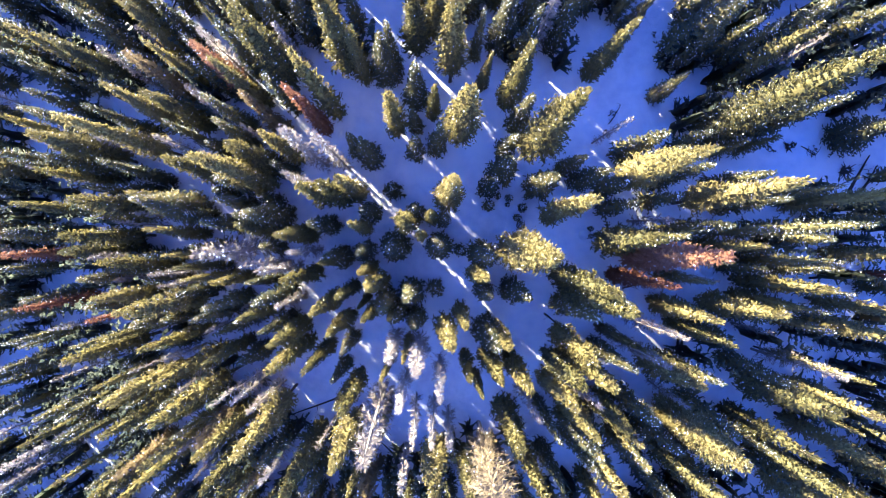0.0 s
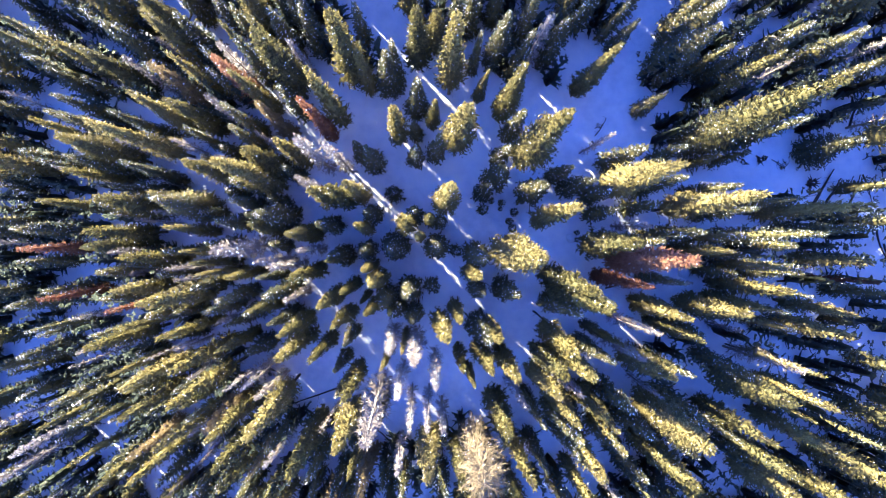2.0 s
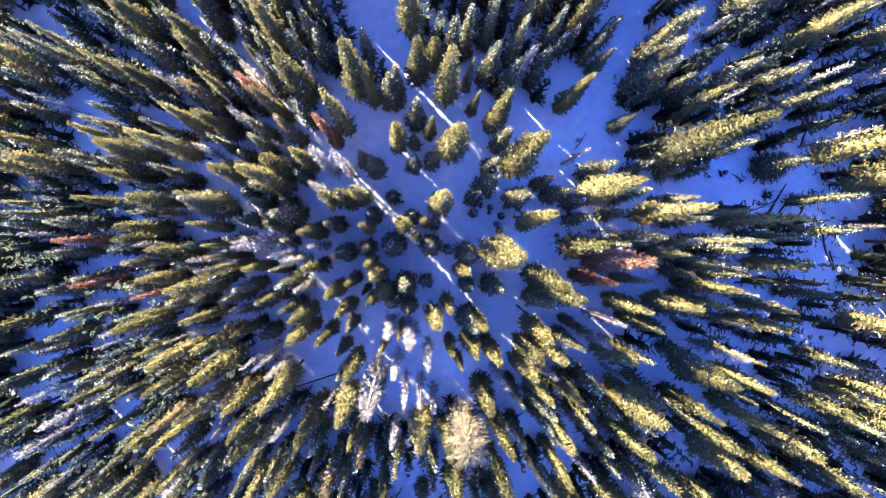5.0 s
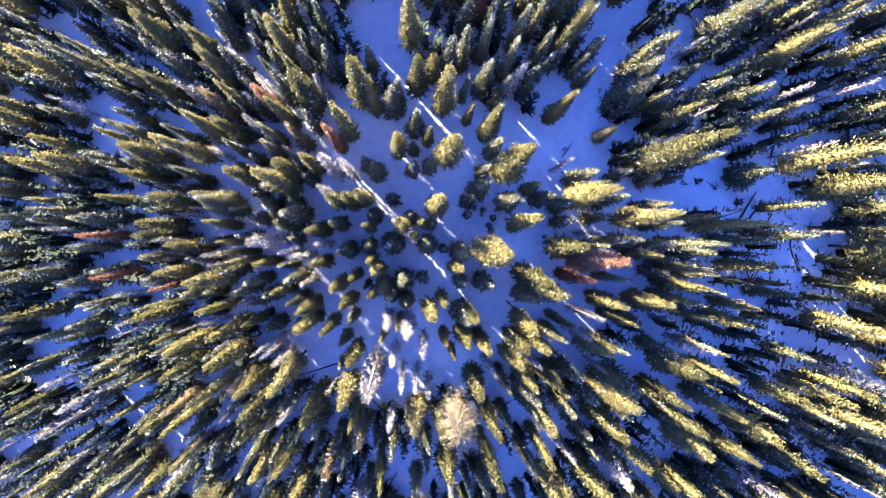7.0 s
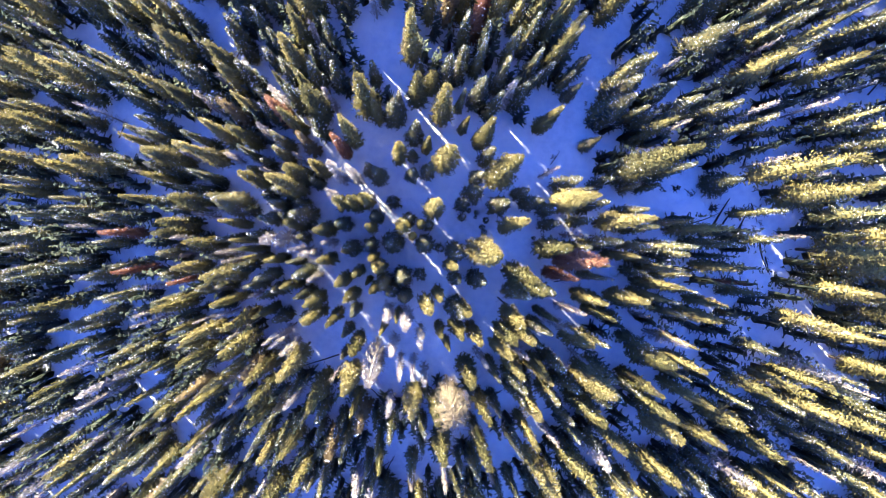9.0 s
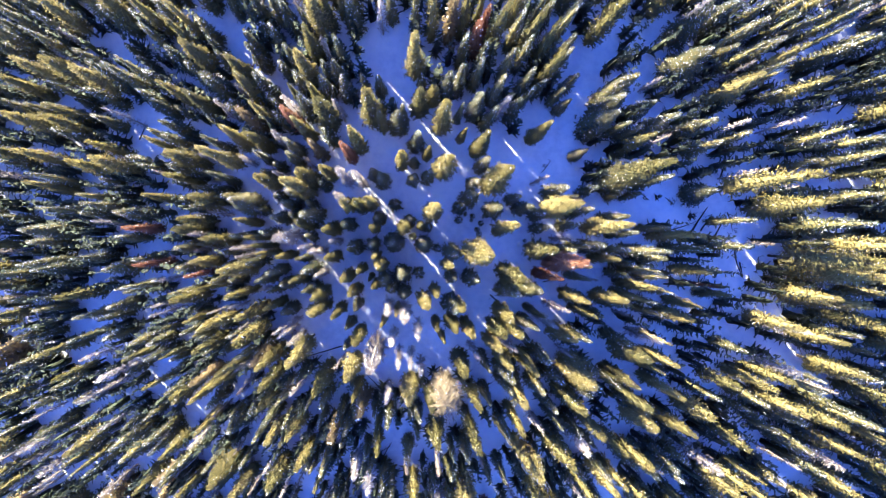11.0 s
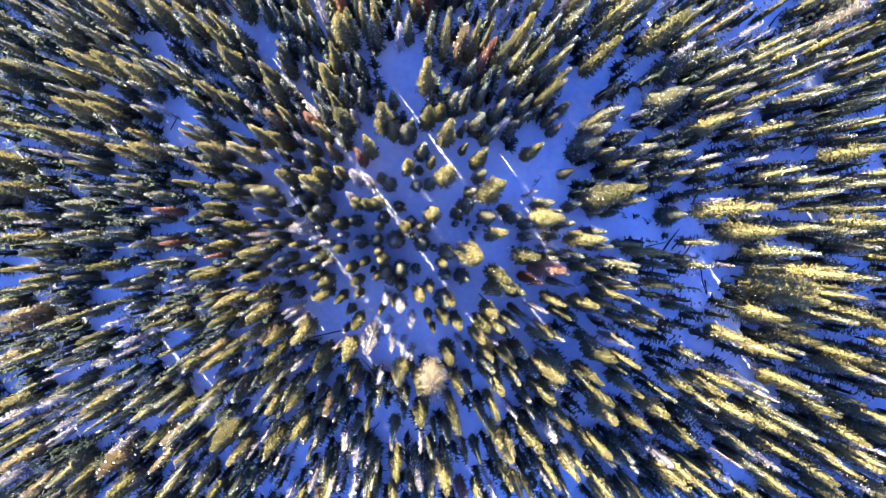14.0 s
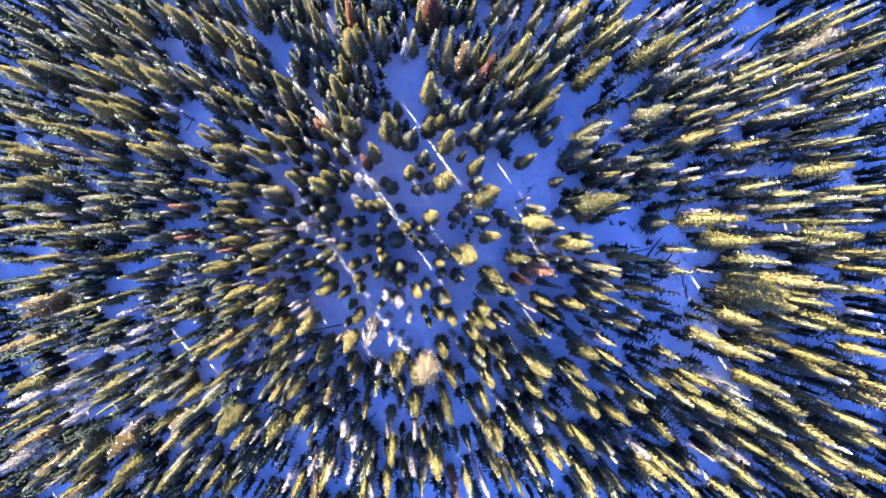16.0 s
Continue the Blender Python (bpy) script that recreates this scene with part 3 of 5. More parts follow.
spruce(-31.1, -0.7, 13.0, 1.87)
red_dead_spruce(-38.6, -1.2, 13.0, 1.44)
grey_dead_spruce(-29.9, -1.4, 11.5, 0.75)
pine(-26.6, -2.0, 14.4, 1.39)
snowy_spruce(-40.6, -2.6, 10.5, 1.44)
spruce(-21.7, -1.0, 13.0, 0.79)
grey_dead_spruce(-16.6, -0.5, 17.1, 1.65)
grey_dead_spruce(-23.8, -2.8, 11.5, 0.66)
spruce(-20.4, -2.2, 13.0, 0.79)
grey_dead_spruce(-23.6, -3.8, 11.5, 0.55)
spruce(-20.1, -3.2, 13.0, 0.79)
pine(-17.6, -3.2, 13.1, 1.07)
spruce(-29.0, -5.2, 13.0, 1.34)
pine(-23.0, -5.6, 17.9, 1.94)
snowy_spruce(-27.0, -7.7, 10.5, 1.58)
red_dead_spruce(-36.7, -6.0, 13.0, 1.30)
red_dead_spruce(-29.9, -6.7, 13.0, 0.76)
snowy_spruce(-42.8, -7.1, 10.5, 2.11)
grey_dead_spruce(-35.2, -8.2, 11.5, 0.59)
snowy_spruce(-14.5, 2.4, 12.5, 2.09)
spruce(-15.1, 1.2, 11.8, 1.34)
spruce(-11.7, 0.8, 13.0, 1.42)
snowy_spruce(-9.6, 1.5, 10.6, 1.39)
pine(-12.2, 7.9, 13.3, 1.37)
grey_dead_spruce(-9.9, 7.2, 16.9, 1.16)
grey_dead_spruce(-7.9, 6.9, 16.4, 0.91)
red_dead_spruce(-9.6, 10.4, 15.9, 1.29)
browning_spruce(-13.9, 10.5, 12.7, 1.22)
grey_dead_spruce(-10.2, 4.5, 15.5, 0.95)
pine(-9.3, 4.0, 14.5, 1.49)
pine(-7.7, 3.9, 14.5, 1.41)
pine(-6.7, 4.4, 14.5, 1.40)
snowy_spruce(-5.5, 2.8, 9.3, 1.37)
pine(-5.8, 1.2, 13.0, 0.98)
pine(-2.3, 1.5, 15.0, 1.38)
pine(-0.9, 0.6, 13.5, 0.80)
snowy_spruce(-1.6, 2.6, 8.3, 1.36)
sapling(-3.6, 4.7, 3.0, 2.28)
snowy_spruce(-3.3, -0.4, 9.8, 1.99)
snowy_spruce(-6.1, -0.8, 8.2, 1.42)
spruce(-8.8, -1.6, 12.0, 0.75)
snowy_spruce(-8.5, -1.4, 10.3, 1.58)
grey_dead_spruce(-10.9, -0.8, 13.1, 0.80)
grey_dead_spruce(-14.3, -1.9, 13.8, 0.75)
grey_dead_spruce(-13.0, -2.3, 14.5, 0.74)
pine(-11.2, -2.9, 14.6, 1.29)
snowy_spruce(-15.5, -3.6, 10.5, 0.92)
pine(-5.6, -2.2, 12.5, 1.00)
pine(-4.8, -3.3, 13.0, 1.40)
pine(-7.4, -4.2, 13.0, 1.08)
snowy_spruce(-4.2, -5.3, 9.8, 1.76)
snowy_spruce(-1.9, -4.7, 9.2, 1.74)
snowy_spruce(-3.2, -6.3, 9.1, 1.59)
pine(-3.4, -6.2, 11.0, 0.68)
pine(-5.1, -5.9, 12.5, 1.02)
pine(-6.1, -5.2, 9.9, 0.63)
spruce(-9.2, -5.3, 14.4, 1.12)
sapling(0.3, -4.3, 3.0, 2.43)
snowy_spruce(-1.6, -7.1, 7.6, 1.43)
spruce(-15.8, -6.4, 12.2, 1.19)
snowy_spruce(-14.1, -7.5, 11.4, 1.29)
grey_dead_spruce(-12.9, -5.3, 11.5, 0.70)
pine(-8.1, -7.2, 12.5, 1.32)
pine(-12.5, 14.3, 17.0, 2.15)
spruce(-15.6, 13.0, 13.0, 1.25)
spruce(-13.9, 16.7, 13.0, 1.40)
snowy_spruce(-13.3, 18.4, 10.5, 1.65)
grey_dead_spruce(-11.3, 15.6, 11.5, 0.70)
pine(-8.5, 11.6, 17.7, 1.50)
snowy_spruce(-10.7, 18.6, 10.5, 1.63)
pine(-7.0, 15.6, 16.1, 2.34)
spruce(-5.8, 14.6, 11.9, 1.04)
snowy_spruce(-4.0, 15.0, 10.4, 1.94)
snowy_spruce(-3.3, 15.6, 10.5, 1.13)
pine(-1.3, 16.9, 13.9, 1.94)
pine(0.2, 18.3, 10.3, 1.57)
pine(1.6, 14.5, 17.9, 1.84)
pine(-3.1, 9.8, 14.1, 1.39)
snowy_spruce(-1.4, 12.6, 10.6, 1.61)
spruce(0.0, 11.1, 10.9, 0.87)
snowy_spruce(-1.4, 10.2, 8.6, 0.99)
snowy_spruce(-1.5, 8.0, 9.5, 1.25)
snowy_spruce(0.4, 8.5, 11.1, 1.29)
snowy_spruce(-6.7, 8.3, 8.6, 1.19)
snowy_spruce(-5.3, 7.5, 10.0, 1.50)
pine(2.2, 9.4, 17.4, 2.27)
snowy_spruce(3.7, 16.4, 10.5, 0.89)
spruce(4.4, 14.0, 9.5, 0.77)
snowy_spruce(5.8, 17.4, 11.6, 1.81)
spruce(6.5, 12.3, 15.2, 1.56)
snowy_spruce(7.4, 10.5, 10.4, 1.43)
grey_dead_spruce(8.8, 17.2, 11.5, 1.06)
snowy_spruce(10.5, 17.5, 10.4, 1.58)
spruce(13.6, 14.6, 13.4, 1.38)
snowy_spruce(17.0, 18.8, 7.6, 1.13)
pine(8.2, 7.9, 19.5, 2.58)
snowy_spruce(6.4, 8.2, 8.2, 1.31)
snowy_spruce(11.6, 6.6, 7.9, 1.15)
snowy_spruce(5.9, 6.2, 9.2, 1.79)
snowy_spruce(5.0, 4.8, 7.7, 1.33)
snowy_spruce(9.2, 5.0, 9.2, 1.79)
snowy_spruce(12.8, 5.3, 9.5, 1.45)
spruce(16.3, 5.4, 17.5, 2.07)
snowy_spruce(18.1, 7.0, 10.1, 0.95)
sapling(8.2, 3.1, 1.6, 0.82)
sapling(7.8, 2.2, 1.5, 0.72)
sapling(8.1, 1.5, 1.5, 0.82)
sapling(5.2, 3.3, 1.7, 1.03)
sapling(8.7, 4.2, 1.3, 0.61)
sapling(7.0, 4.0, 1.6, 0.71)
sapling(14.4, 1.2, 1.0, 0.51)
sapling(2.6, -0.8, 3.0, 1.14)
sapling(6.0, 4.2, 1.3, 0.62)
sapling(6.9, 3.4, 0.9, 0.46)
sapling(14.4, 0.5, 0.9, 0.51)
pine(10.2, 2.3, 16.2, 1.53)
pine(1.3, 3.8, 15.6, 1.94)
pine(0.1, 2.0, 13.0, 0.89)
snowy_spruce(0.9, 2.0, 7.0, 1.03)
snowy_spruce(0.6, -0.3, 9.0, 1.87)
pine(7.1, -0.7, 19.1, 2.54)
snowy_spruce(4.4, -1.1, 10.3, 1.91)
pine(3.7, -2.7, 14.0, 1.19)
snowy_spruce(4.7, -4.4, 8.2, 1.30)
snowy_spruce(7.2, -4.3, 10.3, 1.65)
pine(11.8, -4.3, 18.7, 1.79)
pine(11.3, -2.9, 17.1, 1.70)
snowy_spruce(11.5, -5.5, 12.6, 1.43)
grey_dead_spruce(17.7, -6.9, 12.1, 0.86)
pine(15.0, 0.1, 14.3, 2.10)
red_dead_spruce(17.6, -1.0, 17.6, 2.19)
red_dead_spruce(16.1, -2.9, 14.6, 1.19)
spruce(19.0, -1.4, 14.9, 0.82)
pine(21.8, 3.5, 17.1, 1.94)
snowy_spruce(24.2, 5.0, 10.4, 1.26)
snowy_spruce(29.4, 4.0, 10.3, 0.94)
pine(30.8, 3.3, 14.7, 1.52)
snowy_spruce(27.3, 1.1, 15.7, 1.33)
snowy_spruce(33.0, 1.6, 12.5, 1.37)
spruce(23.5, -0.3, 11.4, 1.02)
pine(34.6, -0.9, 10.9, 1.23)
snowy_spruce(29.9, -2.1, 9.9, 1.27)
red_dead_spruce(36.8, -2.7, 8.7, 0.58)
pine(27.1, -3.4, 12.9, 1.36)
pine(26.7, -4.6, 10.0, 1.10)
spruce(24.1, -5.3, 12.5, 1.28)
spruce(20.0, -5.4, 12.3, 1.29)
snowy_spruce(20.5, -2.9, 10.3, 0.95)
pine(32.2, -6.8, 12.0, 1.37)
pine(34.1, -5.1, 10.3, 1.24)
spruce(21.2, -7.1, 12.1, 0.95)
pine(18.5, -10.1, 12.7, 1.86)
grey_dead_spruce(16.7, -8.7, 12.6, 0.98)
spruce(27.3, -11.8, 13.7, 1.93)
grey_dead_spruce(29.3, -9.8, 11.5, 1.06)
spruce(29.5, -9.6, 13.0, 0.67)
spruce(30.8, -12.2, 13.0, 1.17)
spruce(29.3, -13.3, 13.0, 0.84)
pine(20.9, -14.7, 14.5, 2.56)
spruce(26.6, -15.2, 13.0, 1.35)
snowy_spruce(25.4, -16.0, 10.5, 0.96)
pine(27.8, -17.5, 13.5, 1.83)
spruce(31.7, -15.8, 13.0, 1.17)
pine(20.1, -18.2, 14.0, 1.86)
snowy_spruce(18.5, -19.9, 10.5, 1.33)
pine(1.1, -7.7, 14.2, 1.56)
pine(2.5, -6.2, 12.0, 1.15)
snowy_spruce(5.0, -8.0, 11.4, 2.00)
pine(5.9, -7.9, 12.2, 1.23)
pine(3.1, -10.7, 11.7, 1.01)
pine(5.1, -10.3, 13.2, 1.47)
pine(7.1, -10.6, 13.5, 1.45)
spruce(4.0, -12.5, 10.4, 0.68)
pine(11.4, -8.1, 14.4, 1.54)
pine(12.2, -10.0, 15.5, 1.65)
pine(10.5, -10.2, 13.6, 1.58)
spruce(12.0, -14.1, 13.5, 1.47)
spruce(10.4, -12.4, 12.8, 1.24)
grey_dead_spruce(12.3, -12.3, 11.9, 0.89)
grey_dead_spruce(8.1, -13.6, 11.3, 0.65)
snowy_spruce(9.7, -14.9, 12.0, 1.00)
pine(6.8, -15.5, 13.0, 1.92)
spruce(14.7, -13.8, 11.9, 1.23)
spruce(15.1, -14.6, 12.2, 1.23)
snowy_spruce(14.7, -9.4, 12.0, 1.28)
pine(15.1, -7.7, 11.7, 0.88)
straw_dead_pine(4.6, -18.1, 17.0, 3.38)
spruce(3.1, -20.6, 13.0, 1.34)
pine(8.5, -19.6, 13.5, 1.50)
pine(0.2, -19.4, 14.8, 1.99)
pine(14.2, -18.4, 13.5, 1.86)
snowy_spruce(12.5, -17.8, 11.6, 1.17)
snowy_spruce(10.4, -19.6, 10.5, 1.21)
pine(-12.5, -9.9, 15.3, 1.54)
pine(-10.1, -10.0, 14.1, 1.19)
spruce(-12.5, -8.0, 14.2, 1.35)
grey_dead_spruce(-16.4, -12.5, 16.9, 0.77)
grey_dead_spruce(-17.2, -13.8, 11.5, 0.93)
grey_dead_spruce(-15.7, -14.9, 11.5, 1.11)
bare_snag(-9.4, -17.3, 12.5, 0.64)
pine(-14.5, -15.3, 18.8, 1.88)
pine(-7.1, -13.0, 14.9, 1.45)
pine(-7.5, -17.3, 15.9, 2.03)
pine(-3.7, -10.8, 12.5, 0.76)
pine(-2.2, -9.1, 12.0, 0.75)
grey_dead_spruce(-3.4, -8.8, 13.5, 1.16)
grey_dead_spruce(-1.3, -9.3, 15.3, 1.45)
grey_dead_spruce(-4.7, -14.6, 20.0, 2.11)
grey_dead_spruce(-2.4, -12.8, 14.1, 1.00)
grey_dead_spruce(-1.6, -15.5, 15.2, 0.83)
grey_dead_spruce(0.7, -11.2, 14.8, 0.97)
grey_dead_spruce(0.2, -15.3, 14.7, 0.83)
grey_dead_spruce(1.6, -16.6, 11.5, 0.75)
grey_dead_spruce(-2.6, -21.2, 11.5, 0.79)
pine(-11.4, -19.1, 18.0, 1.90)
pine(-6.8, -21.1, 13.5, 1.16)
grey_dead_spruce(-15.5, -21.9, 11.5, 0.96)
browning_spruce(-16.6, -22.0, 13.0, 1.34)
snowy_spruce(-8.7, -12.2, 9.3, 1.12)
snowy_spruce(-7.8, -9.4, 10.1, 1.09)
pine(-4.1, -15.6, 13.5, 0.70)
pine(-30.5, -10.1, 15.5, 1.52)
grey_dead_spruce(-35.4, -12.9, 11.5, 0.56)
spruce(-28.0, -8.4, 13.0, 0.76)
pine(-23.0, -8.8, 15.7, 1.09)
grey_dead_spruce(-27.2, -11.8, 11.5, 0.43)
spruce(-29.9, -12.9, 13.0, 0.95)
pine(-26.1, -12.6, 16.8, 1.42)
pine(-21.2, -11.0, 17.2, 1.62)
spruce(-28.5, -14.9, 13.0, 1.09)
pine(-20.8, -13.5, 18.1, 1.62)
pine(-22.9, -15.8, 13.5, 1.15)
grey_dead_spruce(-22.9, -13.4, 11.5, 0.57)
spruce(-19.0, -10.1, 13.0, 1.02)
spruce(-27.3, -15.9, 16.7, 1.34)
spruce(-38.6, -19.3, 13.0, 1.14)
grey_dead_spruce(-38.4, -20.2, 11.5, 0.75)
spruce(-33.4, -18.7, 13.0, 0.90)
grey_dead_spruce(-43.6, -23.1, 11.5, 1.27)
grey_dead_spruce(-43.5, -24.7, 11.5, 0.85)
spruce(-35.9, -23.3, 13.0, 1.01)
spruce(-23.9, -19.0, 16.1, 1.26)
grey_dead_spruce(-23.5, -19.3, 11.5, 0.86)
browning_spruce(-20.7, -17.6, 13.0, 1.91)
pine(-18.5, -17.3, 16.6, 1.65)
pine(-18.6, -19.7, 16.9, 1.66)
pine(-31.6, -23.9, 13.5, 1.64)
browning_spruce(-29.0, -21.7, 13.0, 1.51)
pine(-29.3, -24.0, 13.5, 1.42)
spruce(-26.3, -21.9, 13.0, 1.24)
pine(-19.4, -23.5, 13.5, 1.36)
snowy_spruce(-27.9, -25.6, 10.5, 1.69)
snowy_spruce(-42.6, -12.7, 10.5, 1.93)
snowy_spruce(-43.3, -17.1, 10.5, 1.74)
snowy_spruce(-38.9, -17.5, 10.5, 1.93)
snowy_spruce(-38.2, -9.2, 13.0, 1.22)
snowy_spruce(21.3, 16.7, 11.9, 2.58)
spruce(25.5, 14.0, 13.2, 1.38)
pine(24.1, 9.8, 20.9, 2.54)
snowy_spruce(23.8, 9.7, 14.9, 2.37)
snowy_spruce(28.9, 17.2, 11.4, 1.85)
snowy_spruce(33.6, 17.2, 10.5, 1.86)
snowy_spruce(35.4, 14.9, 9.5, 1.57)
snowy_spruce(26.7, 19.1, 9.1, 1.90)
snowy_spruce(19.8, 12.9, 7.2, 1.14)
pine(39.4, 10.2, 20.0, 2.18)
pine(44.3, 7.8, 16.0, 2.74)
snowy_spruce(49.7, 6.0, 16.0, 2.18)
pine(54.2, 3.8, 16.0, 1.95)
pine(48.8, 1.8, 18.0, 2.89)
pine(51.8, -0.1, 16.0, 2.94)
snowy_spruce(36.2, 9.2, 7.5, 2.44)
# Some snowy spruces below replace spruces and pines, to put shade at the edges.
snowy_spruce(-68.3, 24.3, 13.0, 1.71)
snowy_spruce(-65.6, 19.8, 13.0, 1.51)
snowy_spruce(-58.3, 25.1, 13.0, 1.20)
snowy_spruce(-52.8, 26.8, 13.0, 1.96)
pine(-48.3, 25.8, 13.5, 1.78)
snowy_spruce(-44.4, 27.5, 13.5, 1.90)
pine(-40.6, 26.7, 13.5, 2.10)
spruce(-36.3, 26.2, 13.0, 1.35)
snowy_spruce(-34.3, 26.7, 10.5, 1.57)
spruce(-31.5, 25.6, 13.0, 1.20)
spruce(-31.8, 23.8, 13.0, 1.34)
snowy_spruce(-56.5, 23.0, 13.5, 2.25)
snowy_spruce(-56.7, 21.4, 13.5, 2.26)
snowy_spruce(-50.7, 22.6, 13.0, 1.44)
snowy_spruce(-50.6, 25.1, 10.5, 1.65)
pine(-64.1, 16.2, 13.5, 3.25)
snowy_spruce(-63.3, 14.7, 13.5, 2.33)
pine(-67.6, 15.1, 13.5, 2.05)
spruce(-55.7, 17.2, 13.0, 1.61)
pine(-51.6, 18.6, 13.5, 1.70)
pine(-47.9, 18.9, 13.5, 2.06)
pine(-43.8, 18.2, 13.5, 2.17)
snowy_spruce(-39.3, 18.3, 13.5, 1.66)
snowy_spruce(-43.9, 16.4, 10.5, 1.72)
grey_dead_spruce(-40.9, 13.6, 11.5, 0.64)
pine(-53.7, 12.2, 13.5, 2.00)
pine(-48.9, 12.0, 13.5, 1.71)
spruce(-48.4, 13.8, 13.0, 1.30)
pine(-58.4, 8.0, 13.5, 1.76)
pine(-53.0, 7.8, 13.5, 1.74)
spruce(-66.3, 8.1, 13.0, 1.67)
pine(-65.6, 2.9, 13.5, 2.08)
grey_dead_spruce(-58.9, 4.9, 11.5, 0.95)
spruce(-52.1, 3.6, 13.0, 1.49)
snowy_spruce(-51.4, 4.7, 13.5, 1.23)
pine(-42.1, 9.1, 13.5, 1.30)
pine(-45.1, 6.8, 13.5, 1.45)
pine(-41.6, 7.1, 13.5, 2.09)
snowy_spruce(-69.9, 1.3, 10.5, 2.53)
snowy_spruce(-70.0, 10.3, 10.5, 2.14)
snowy_spruce(-65.2, 26.1, 10.5, 2.05)
snowy_spruce(-63.1, 21.9, 10.5, 1.92)
snowy_spruce(-69.0, 22.4, 10.5, 1.95)
snowy_spruce(-41.4, 26.0, 10.5, 1.67)
snowy_spruce(-63.6, 10.4, 10.5, 1.69)
snowy_spruce(-57.9, 14.6, 10.5, 1.65)
snowy_spruce(-32.9, 21.5, 10.5, 1.90)
pine(-29.3, 29.1, 13.5, 2.26)
spruce(-29.4, 21.4, 13.0, 1.88)
snowy_spruce(-25.9, 28.2, 10.5, 1.34)
snowy_spruce(-24.3, 28.1, 10.5, 1.34)
snowy_spruce(-22.1, 27.2, 10.5, 1.94)
snowy_spruce(-18.3, 26.6, 10.5, 1.80)
grey_dead_spruce(-17.7, 28.9, 11.5, 0.87)
spruce(-20.3, 29.7, 13.0, 1.28)
red_dead_spruce(-15.5, 30.8, 13.0, 1.52)
spruce(-17.0, 30.5, 13.0, 1.40)
spruce(-23.8, 19.8, 13.0, 1.72)
snowy_spruce(-22.2, 21.9, 10.5, 1.47)
pine(-14.3, 26.4, 13.5, 2.31)
pine(-13.3, 26.9, 13.5, 1.50)
pine(-15.3, 20.0, 13.5, 1.76)
spruce(-15.0, 23.1, 13.0, 1.67)
snowy_spruce(-11.7, 20.3, 10.5, 1.80)
spruce(-11.8, 28.1, 13.0, 1.14)
spruce(-10.2, 28.8, 13.0, 1.27)
snowy_spruce(-10.5, 27.4, 10.5, 2.02)
spruce(-13.0, 29.7, 13.0, 0.89)
snowy_spruce(-7.7, 30.8, 10.5, 1.18)
grey_dead_spruce(-6.9, 27.3, 11.5, 1.03)
spruce(-5.4, 31.8, 13.0, 1.01)
red_dead_spruce(-4.2, 33.5, 13.0, 3.32)
snowy_spruce(-2.7, 27.8, 14.0, 1.38)
pine(-2.3, 21.7, 17.0, 2.01)
spruce(-0.5, 26.7, 16.0, 1.24)
browning_spruce(1.8, 26.8, 15.0, 1.96)
spruce(3.2, 27.4, 16.0, 1.36)
spruce(4.9, 28.1, 15.0, 0.99)
red_dead_spruce(4.8, 25.1, 13.0, 1.81)
red_dead_spruce(5.5, 26.7, 13.0, 1.51)
spruce(7.0, 25.9, 16.0, 1.60)
snowy_spruce(-0.2, 34.3, 10.5, 1.06)
snowy_spruce(2.0, 35.2, 10.5, 1.29)
grey_dead_spruce(7.9, 34.3, 11.5, 0.79)
pine(9.3, 29.3, 16.0, 1.68)
grey_dead_spruce(7.0, 33.0, 11.5, 0.79)
spruce(11.4, 25.7, 15.0, 1.61)
spruce(13.1, 24.9, 15.0, 1.49)
spruce(14.1, 22.2, 14.0, 1.50)
pine(16.5, 35.9, 13.5, 2.26)
grey_dead_spruce(14.9, 35.3, 11.5, 1.02)
snowy_spruce(16.2, 32.6, 14.0, 2.29)
pine(20.3, 28.3, 15.5, 2.12)
pine(20.6, 33.3, 16.0, 1.45)
pine(27.7, 32.4, 16.0, 2.66)
snowy_spruce(33.1, 36.5, 13.5, 1.48)
snowy_spruce(23.0, 37.8, 13.0, 1.61)
snowy_spruce(24.8, 36.5, 10.5, 1.75)
snowy_spruce(27.4, 38.2, 10.5, 1.17)
snowy_spruce(31.9, 29.9, 10.5, 2.91)
snowy_spruce(23.6, 21.5, 10.5, 1.76)
snowy_spruce(32.1, 25.1, 10.5, 3.50)
snowy_spruce(22.6, 19.0, 10.5, 2.64)
snowy_spruce(11.2, 35.4, 10.5, 1.41)
spruce(5.2, 34.6, 13.0, 1.38)
grey_dead_spruce(30.7, 39.6, 11.5, 1.40)
snowy_spruce(33.7, 39.9, 10.5, 1.28)
browning_spruce(37.0, 36.1, 13.0, 1.26)
grey_dead_spruce(40.3, 35.0, 11.5, 0.78)
grey_dead_spruce(31.6, 31.1, 11.5, 1.01)
snowy_spruce(35.0, 31.3, 10.5, 2.10)
spruce(44.7, 40.0, 13.0, 0.87)
snowy_spruce(40.9, 41.7, 10.5, 1.74)
snowy_spruce(49.7, 41.7, 13.5, 1.70)
snowy_spruce(53.6, 42.8, 13.5, 2.04)
snowy_spruce(56.7, 43.8, 13.5, 1.58)
straw_dead_pine(51.7, 38.2, 13.0, 2.36)
spruce(52.9, 36.4, 13.0, 1.24)
snowy_spruce(42.7, 32.2, 13.5, 1.48)
snowy_spruce(35.1, 27.2, 13.0, 1.15)
snowy_spruce(48.3, 30.8, 13.0, 1.26)
snowy_spruce(46.7, 28.4, 13.0, 1.14)
spruce(42.3, 26.0, 13.0, 1.37)
pine(58.6, 38.6, 13.5, 1.67)
